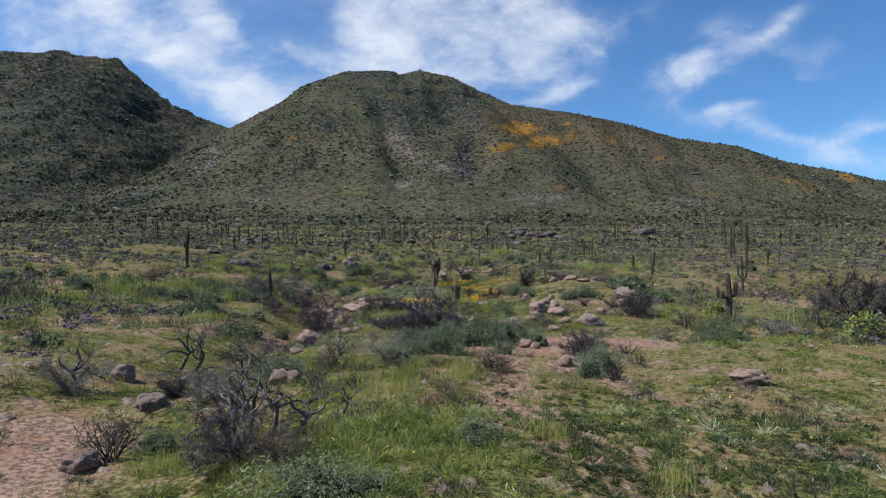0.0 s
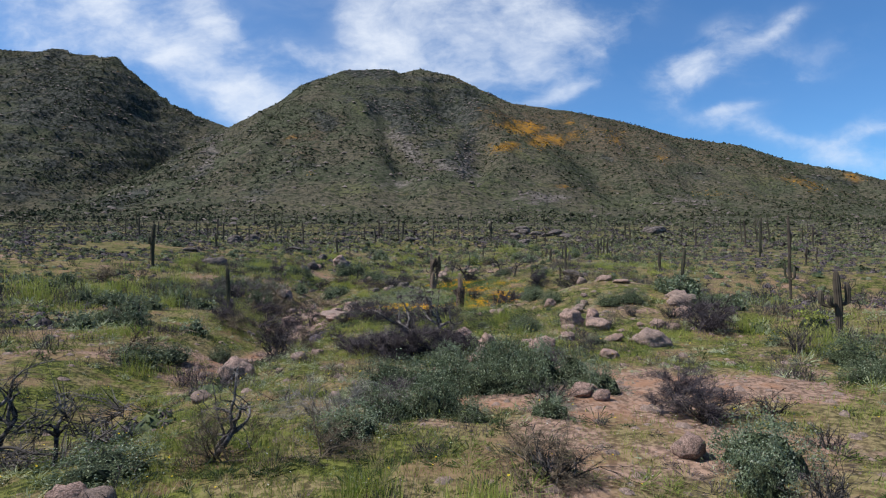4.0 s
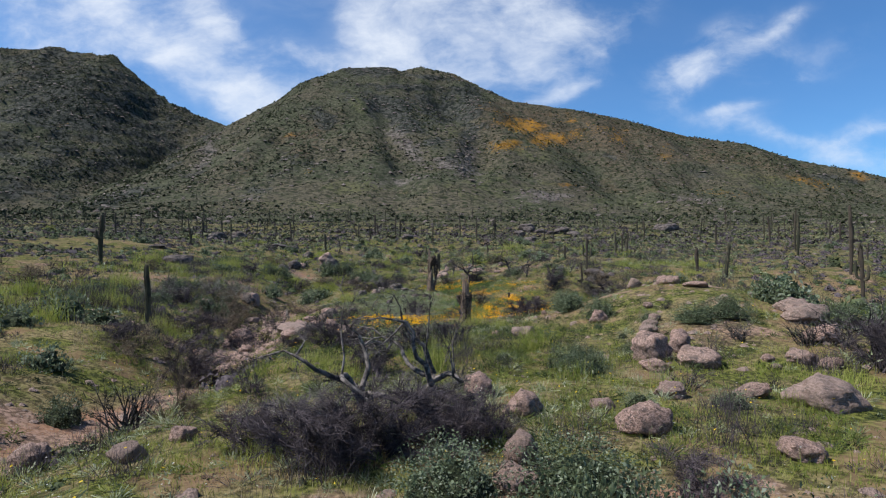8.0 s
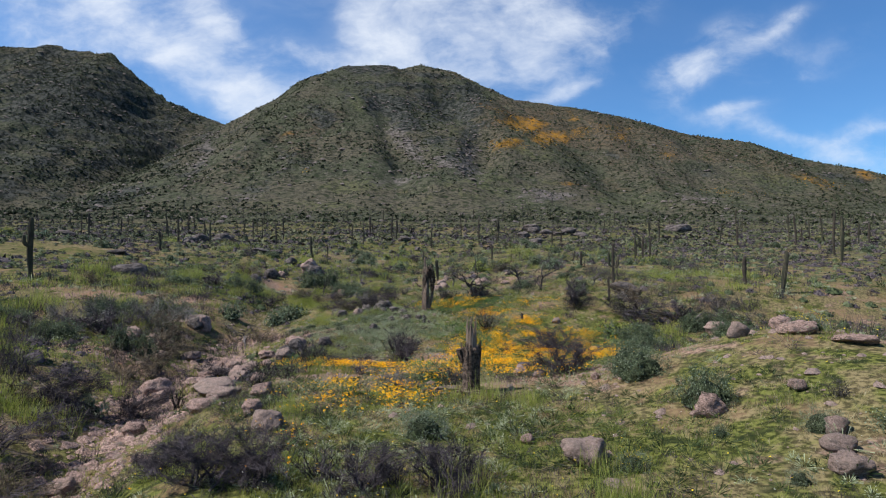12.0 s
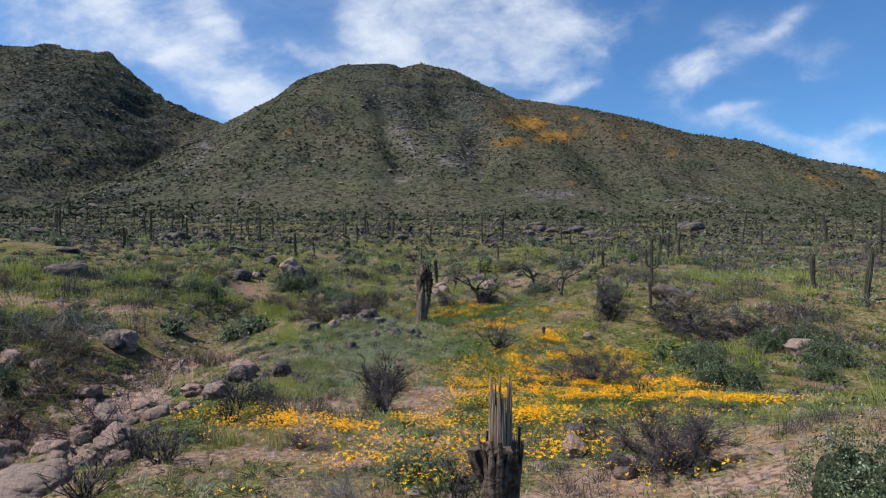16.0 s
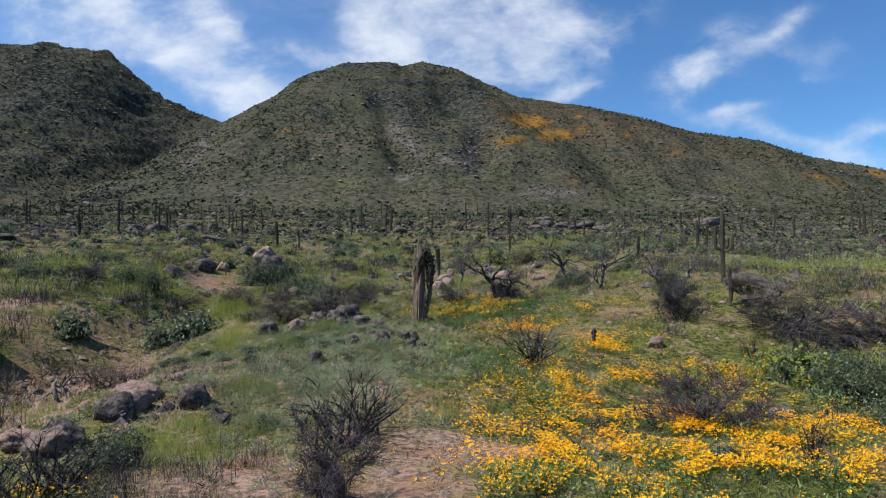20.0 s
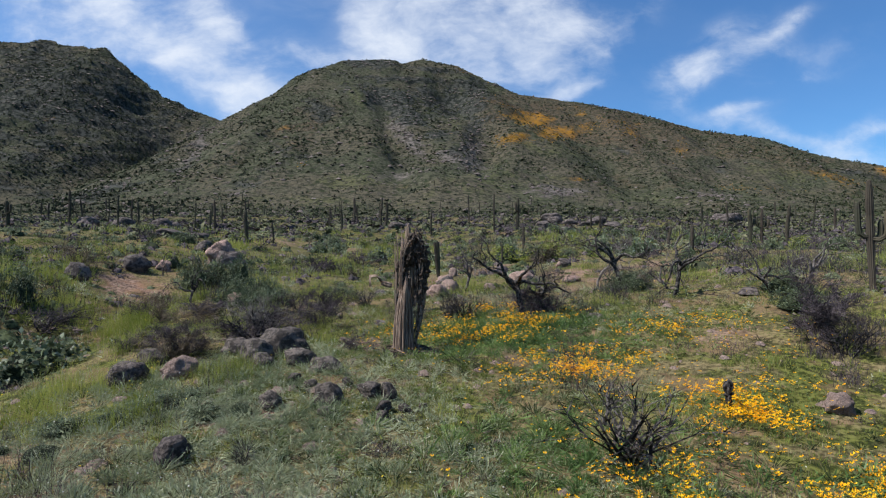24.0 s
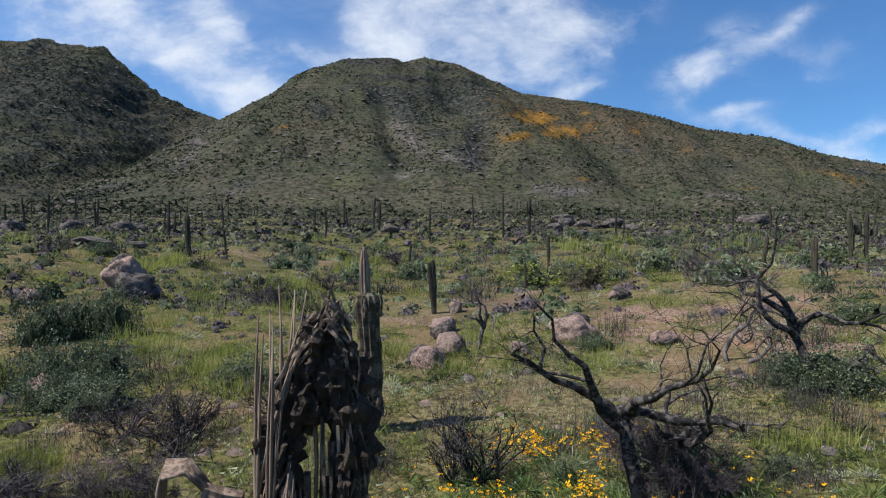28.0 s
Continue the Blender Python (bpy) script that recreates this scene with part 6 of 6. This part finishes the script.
def flowers(count, seed, density, size, petals, tall, box):
    """Cupped flowers on thin stalks."""
    q = np.random.default_rng(seed)
    xs, ys = [], []
    while sum(map(len, xs)) < count:
        x, y = q.uniform(box[0], box[1], count * 4), q.uniform(box[2], box[3], count * 4)
        keep = q.random(count * 4) < density(x, y)
        xs.append(x[keep]), ys.append(y[keep])
    x, y = np.concatenate(xs)[:count], np.concatenate(ys)[:count]
    z = land(x, y) + tall * q.uniform(.55, 1.25, count)
    r0 = size * q.uniform(.65, 1.25, count)
    tilt = q.normal(0, .35, (count, 2))
    cup = q.uniform(.25, .9, count)
    v = np.empty((count, petals, 3, 3))
    for k in range(petals):
        a = 2 * np.pi * k / petals + q.uniform(0, .5, count)
        for j, (da, rr, up) in enumerate(((0, 0, 0), (-.62, 1.05, .9), (.62, 1.05, .9))):
            dx, dy = np.cos(a + da) * rr * r0, np.sin(a + da) * rr * r0
            v[:, k, j] = np.stack([x + dx, y + dy, z + up * r0 * cup + dx * tilt[:, 0] + dy * tilt[:, 1]], 1)
    return v.reshape(-1, 3), np.arange(count * petals * 3).reshape(-1, 3), x, y


v, f, x, y = flowers(29000, 11, bed_at, .023, 3, .22, (-7, 9, 22, 67))
stuff("poppies", "golden-orange poppies in full bloom", "flower", v, f, POPPY)
near = np.maximum(6, np.abs(x))
stuff("poppy_leaves", "feathery blue-green poppy foliage", "herb", *rosettes(x[::3], y[::3], near[::3], 12, .2, .03, 12), POPPY_LEAF)
v, f, x, y = flowers(1300, 13, lambda x, y: .25 * cover_of(x, y), .014, 5, .20, (-9, 9, 7, 68))
stuff("yellow_flowers", "scattered small yellow daisies", "flower", v, f, LEMON)
v, f, x, y = flowers(2600, 15, lambda x, y: np.clip(mint_at(x, y) + .08, 0, 1), .008, 5, .22, (-9, 9, 7, 68))
stuff("white_flowers", "tiny white flower heads above pale herbs", "flower", v, f, CREAM)


def stones(count, seed, density, low, high, box):
    q = np.random.default_rng(seed)
    xs, ys = [], []
    while sum(map(len, xs)) < count:
        x, y = q.uniform(box[0], box[1], count * 3), q.uniform(box[2], box[3], count * 3)
        keep = q.random(count * 3) < density(x, y)
        xs.append(x[keep]), ys.append(y[keep])
    x, y = np.concatenate(xs)[:count], np.concatenate(ys)[:count]
    ball = np.array([(1, 0, 0), (.5, .87, .1), (-.5, .87, 0), (-1, 0, .1), (-.5, -.87, 0), (.5, -.87, .1), (.45, .3, .62), (-.5, .2, .7), (0, -.5, .6)])
    tris = np.array([(0, 1, 6), (1, 2, 6), (2, 7, 6), (2, 3, 7), (3, 4, 7), (4, 8, 7), (4, 5, 8), (5, 0, 8), (0, 6, 8), (6, 7, 8)])
    size = low * (high / low) ** (q.random(count) ** 2.2)
    a = q.uniform(0, 6.283, count)
    p = ball[None] * q.uniform(.65, 1.3, (count, 9, 3)) * size[:, None, None]
    px = p[..., 0] * np.cos(a)[:, None] - p[..., 1] * np.sin(a)[:, None] + x[:, None]
    py = (p[..., 0] * np.sin(a)[:, None] + p[..., 1] * np.cos(a)[:, None]) + y[:, None]
    pz = p[..., 2] * .85 + (land(x, y) - size * .12)[:, None]
    return np.stack([px, py, pz], -1).reshape(-1, 3), (tris[None] + 9 * np.arange(count)[:, None, None]).reshape(-1, 3)


def bare_at(x, y):
    wash = np.exp(-((x - np.interp(y, WASH_Y, WASH_X)) / 1.0) ** 2) * step(y, 30, 42)
    bank = np.exp(-(((x + 1.6) / 2.0) ** 2 + ((y - 56.8) / 2.2) ** 2))
    return np.clip((1 - cover_of(x, y)) * .5 + wash + .8 * bank + .03, 0, 1)


stuff("stones", "loose pinkish-grey stones on bare soil", "stone", *stones(7000, 21, bare_at, .018, .16, (-16, 14, 6, 68)), GRANITE)
stuff("wash_stones", "grey water-worn stones crowding the wash", "stone", *stones(2600, 23, lambda x, y: np.exp(-((x - np.interp(y, WASH_Y, WASH_X)) / .9) ** 2) * step(y, 30, 40) * step(-y, -58, -50), .04, .24, (-11, -4, 30, 58)), GRANITE)
stuff("plain_stones", "stones strewn over the plain", "stone", *stones(2600, 22, lambda x, y: np.clip(.5 + grain(x, y, 12, 95), 0, 1), .08, .36, (-90, 90, 62, 150)), DARK_ROCK)


def clumps(count, seed, near, far, wide, low, high, density, per=7, leaf=.5, body=0.0):
    """Far bushes as small heaps of leafy facets."""
    q = np.random.default_rng(seed)
    xs, ys = [], []
    while sum(map(len, xs)) < count:
        d = np.sqrt(q.uniform(near ** 2, far ** 2, count * 2))
        a = q.uniform(-wide, wide, count * 2)
        keep = q.random(count * 2) < density(a * d, d)
        xs.append((a * d)[keep]), ys.append(d[keep])
    x, y = np.concatenate(xs)[:count], np.concatenate(ys)[:count]
    size = q.uniform(low, high, count) * (.7 + .6 * q.random(count) ** 3)
    out = q.normal(0, 1, (count, per, 3))
    out[..., 2] = np.abs(out[..., 2]) * .9
    out /= np.linalg.norm(out, axis=2)[..., None]
    c = np.stack([x, y, land(x, y) - .05], 1)[:, None] + out * (size[:, None] * q.uniform(.35, .75, (count, per)))[..., None] * np.array((1.15, 1.15, .9))
    a = np.cross(out, q.normal(0, 1, (count, per, 3)))
    a /= np.linalg.norm(a, axis=2)[..., None]
    b = np.cross(out, a) + out * q.normal(0, .5, (count, per, 1))
    s = size[:, None, None] * leaf * q.uniform(.6, 1.3, (count, per, 1))
    v = np.stack([c - a * s - b * s * .6, c + a * s - b * s * .6, c + b * s * 1.2], 2).reshape(-1, 3)
    f = np.arange(count * per * 3).reshape(-1, 3)
    if not body:
        return v, f
    ball = np.array([(1, 0, 0), (.5, .87, 0), (-.5, .87, 0), (-1, 0, 0), (-.5, -.87, 0), (.5, -.87, 0), (.6, .35, .55), (-.6, .3, .6), (0, -.65, .55), (0, 0, .85)])
    tris = np.array([(0, 1, 6), (1, 2, 6), (2, 7, 6), (2, 3, 7), (3, 4, 7), (4, 8, 7), (4, 5, 8), (5, 0, 8), (0, 6, 8), (6, 7, 9), (7, 8, 9), (8, 6, 9)])
    w = np.stack([x, y, land(x, y) - .05], 1)[:, None] + ball[None] * q.uniform(.7, 1.25, (count, 10, 3)) * (size * body)[:, None, None]
    return np.concatenate([v, w.reshape(-1, 3)]), np.concatenate([f, (tris[None] + len(v) + 10 * np.arange(count)[:, None, None]).reshape(-1, 3)])


def scrub_at(x, y):
    return np.clip(.55 + .5 * fbm(x, y, 60, 101, 3) + .3 * grain(x, y, 9, 105), .06, 1)


def thicket_at(x, y):
    return np.clip(.6 + .8 * fbm(x, y, 9, 107, 2), .1, 1) * (np.abs(x) > 11 * step(-y, -80, -66)) * np.where(y < 60, .85, 1)


def mid_at(x, y):
    return np.clip(.5 + .9 * fbm(x, y, 16, 109, 3), .03, 1) * step(y + .5 * np.abs(x), 66, 86)


def side_at(x, y):
    """Brushy banks on both sides of the open slope, thicker along the wash."""
    where = .95 * step(-x, 3.6, 5.2) + .45 * step(x, 8.5, 12)
    return where * step(fbm(x, y, 4.2, 361, 3), -.05, .35) * (np.abs(x - np.interp(y, WASH_Y, WASH_X)) > 1.0)


def stony_at(x, y):
    z = land(x, y)
    return np.clip((np.abs(x / y) < .95) * (.05 + blots(x, y, z, CRAG_DARKS) ** 2 * (.5 + .6 * grain(x, y, 18, 113)) + .7 * blots(x, y, z, SCREE)), 0, 1)


def left_at(x, y):
    z = land(x, y)
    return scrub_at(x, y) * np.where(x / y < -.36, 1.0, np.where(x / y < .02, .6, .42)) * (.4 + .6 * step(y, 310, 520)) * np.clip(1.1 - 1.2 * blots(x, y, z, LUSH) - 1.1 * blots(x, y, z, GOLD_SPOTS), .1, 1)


stuff("thicket_green", "dark green bushes over the near plain", "shrub", *clumps(2600, 35, 14, 150, .95, .28, .75, thicket_at, 46, .105, .62), BUSH_DARK)
stuff("thicket_sage", "pale sage bushes over the near plain", "shrub", *clumps(2600, 36, 14, 150, .95, .22, .55, thicket_at, 42, .11, .6), BUSH_SAGE)
stuff("thicket_dead", "purple-grey dead brush over the near plain", "shrub", *clumps(4600, 37, 14, 170, .95, .3, .8, thicket_at, 40, .085, .5), TWIG)
stuff("brush_green", "dark olive bushes crowding the plain", "shrub", *clumps(3800, 46, 62, 210, .95, .3, .85, mid_at, 14, .2, .66), SCRUB)
stuff("brush_sage", "dull sage bushes crowding the plain", "shrub", *clumps(5000, 47, 62, 210, .95, .28, .75, mid_at, 14, .2, .62), PLAIN_SAGE)
stuff("brush_dead", "purple-grey dead bushes crowding the plain", "shrub", *clumps(6000, 48, 62, 200, .95, .35, .9, mid_at, 18, .15, .5), TWIG)
stuff("side_bushes", "dark rounded bushes beside the grassy slope", "shrub", *clumps(2300, 44, 12, 85, .95, .2, .5, side_at, 50, .10, .5), BUSH_DARK)
stuff("side_brush", "dark grey dead brush beside the grassy slope", "shrub", *clumps(2600, 45, 12, 85, .95, .25, .6, side_at, 46, .075, .45), TWIG)
stuff("plain_scrub", "dark scrub bushes over the rising plain", "shrub", *clumps(4500, 31, 120, 520, .9, .35, 1.0, lambda x, y: scrub_at(x, y) * (1 - .85 * step(y, 150, 470)), 8, .36), SCRUB)
stuff("plain_sage", "pale sage bushes over the rising plain", "shrub", *clumps(16000, 38, 110, 520, .9, .35, .95, lambda x, y: scrub_at(x, y) * (1 - .85 * step(y, 200, 500)), 8, .36), PLAIN_SAGE)
stuff("plain_brush", "grey-purple dead brush over the rising plain", "shrub", *clumps(9000, 39, 110, 440, .9, .4, .95, lambda x, y: scrub_at(x, y) * (1 - .85 * step(y, 180, 420)), 8, .34), TWIG)


def haze_at(x, y):
    return np.clip(.10 + .55 * step(-x, 2.6, 4.5) * step(y, 16, 26) * step(-y, -75, -60) + .3 * step(x, 5.5, 8), 0, 1) * step(fbm(x, y, 3.0, 351, 2), -.1, .3)


x, y, near = sown(760, 51, haze_at)
stuff("dead_brush", "low haze of purple-grey dead brush", "shrub", *blades(x, y, near, 110, .42, .0032, .9, 52, .17), TWIG)
stuff("hill_scrub", "dark bushes dotting the hillsides", "shrub", *clumps(60000, 32, 260, 900, 1.0, .7, 2.0, left_at, 4, .5), SCRUB)
stuff("hill_rocks", "pale and dark rocks on the hillsides", "stone", *stones(6000, 33, stony_at, .5, 2.6, (-800, 700, 260, 880)), DARK_ROCK)


def gold_at(x, y):
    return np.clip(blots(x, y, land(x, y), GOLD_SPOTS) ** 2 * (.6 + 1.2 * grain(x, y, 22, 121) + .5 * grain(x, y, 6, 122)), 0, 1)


stuff("far_bloom", "orange drifts of poppies on a far slope", "flower", *clumps(2600, 34, 400, 800, .8, .35, .8, gold_at, 4, .7), GOLD)
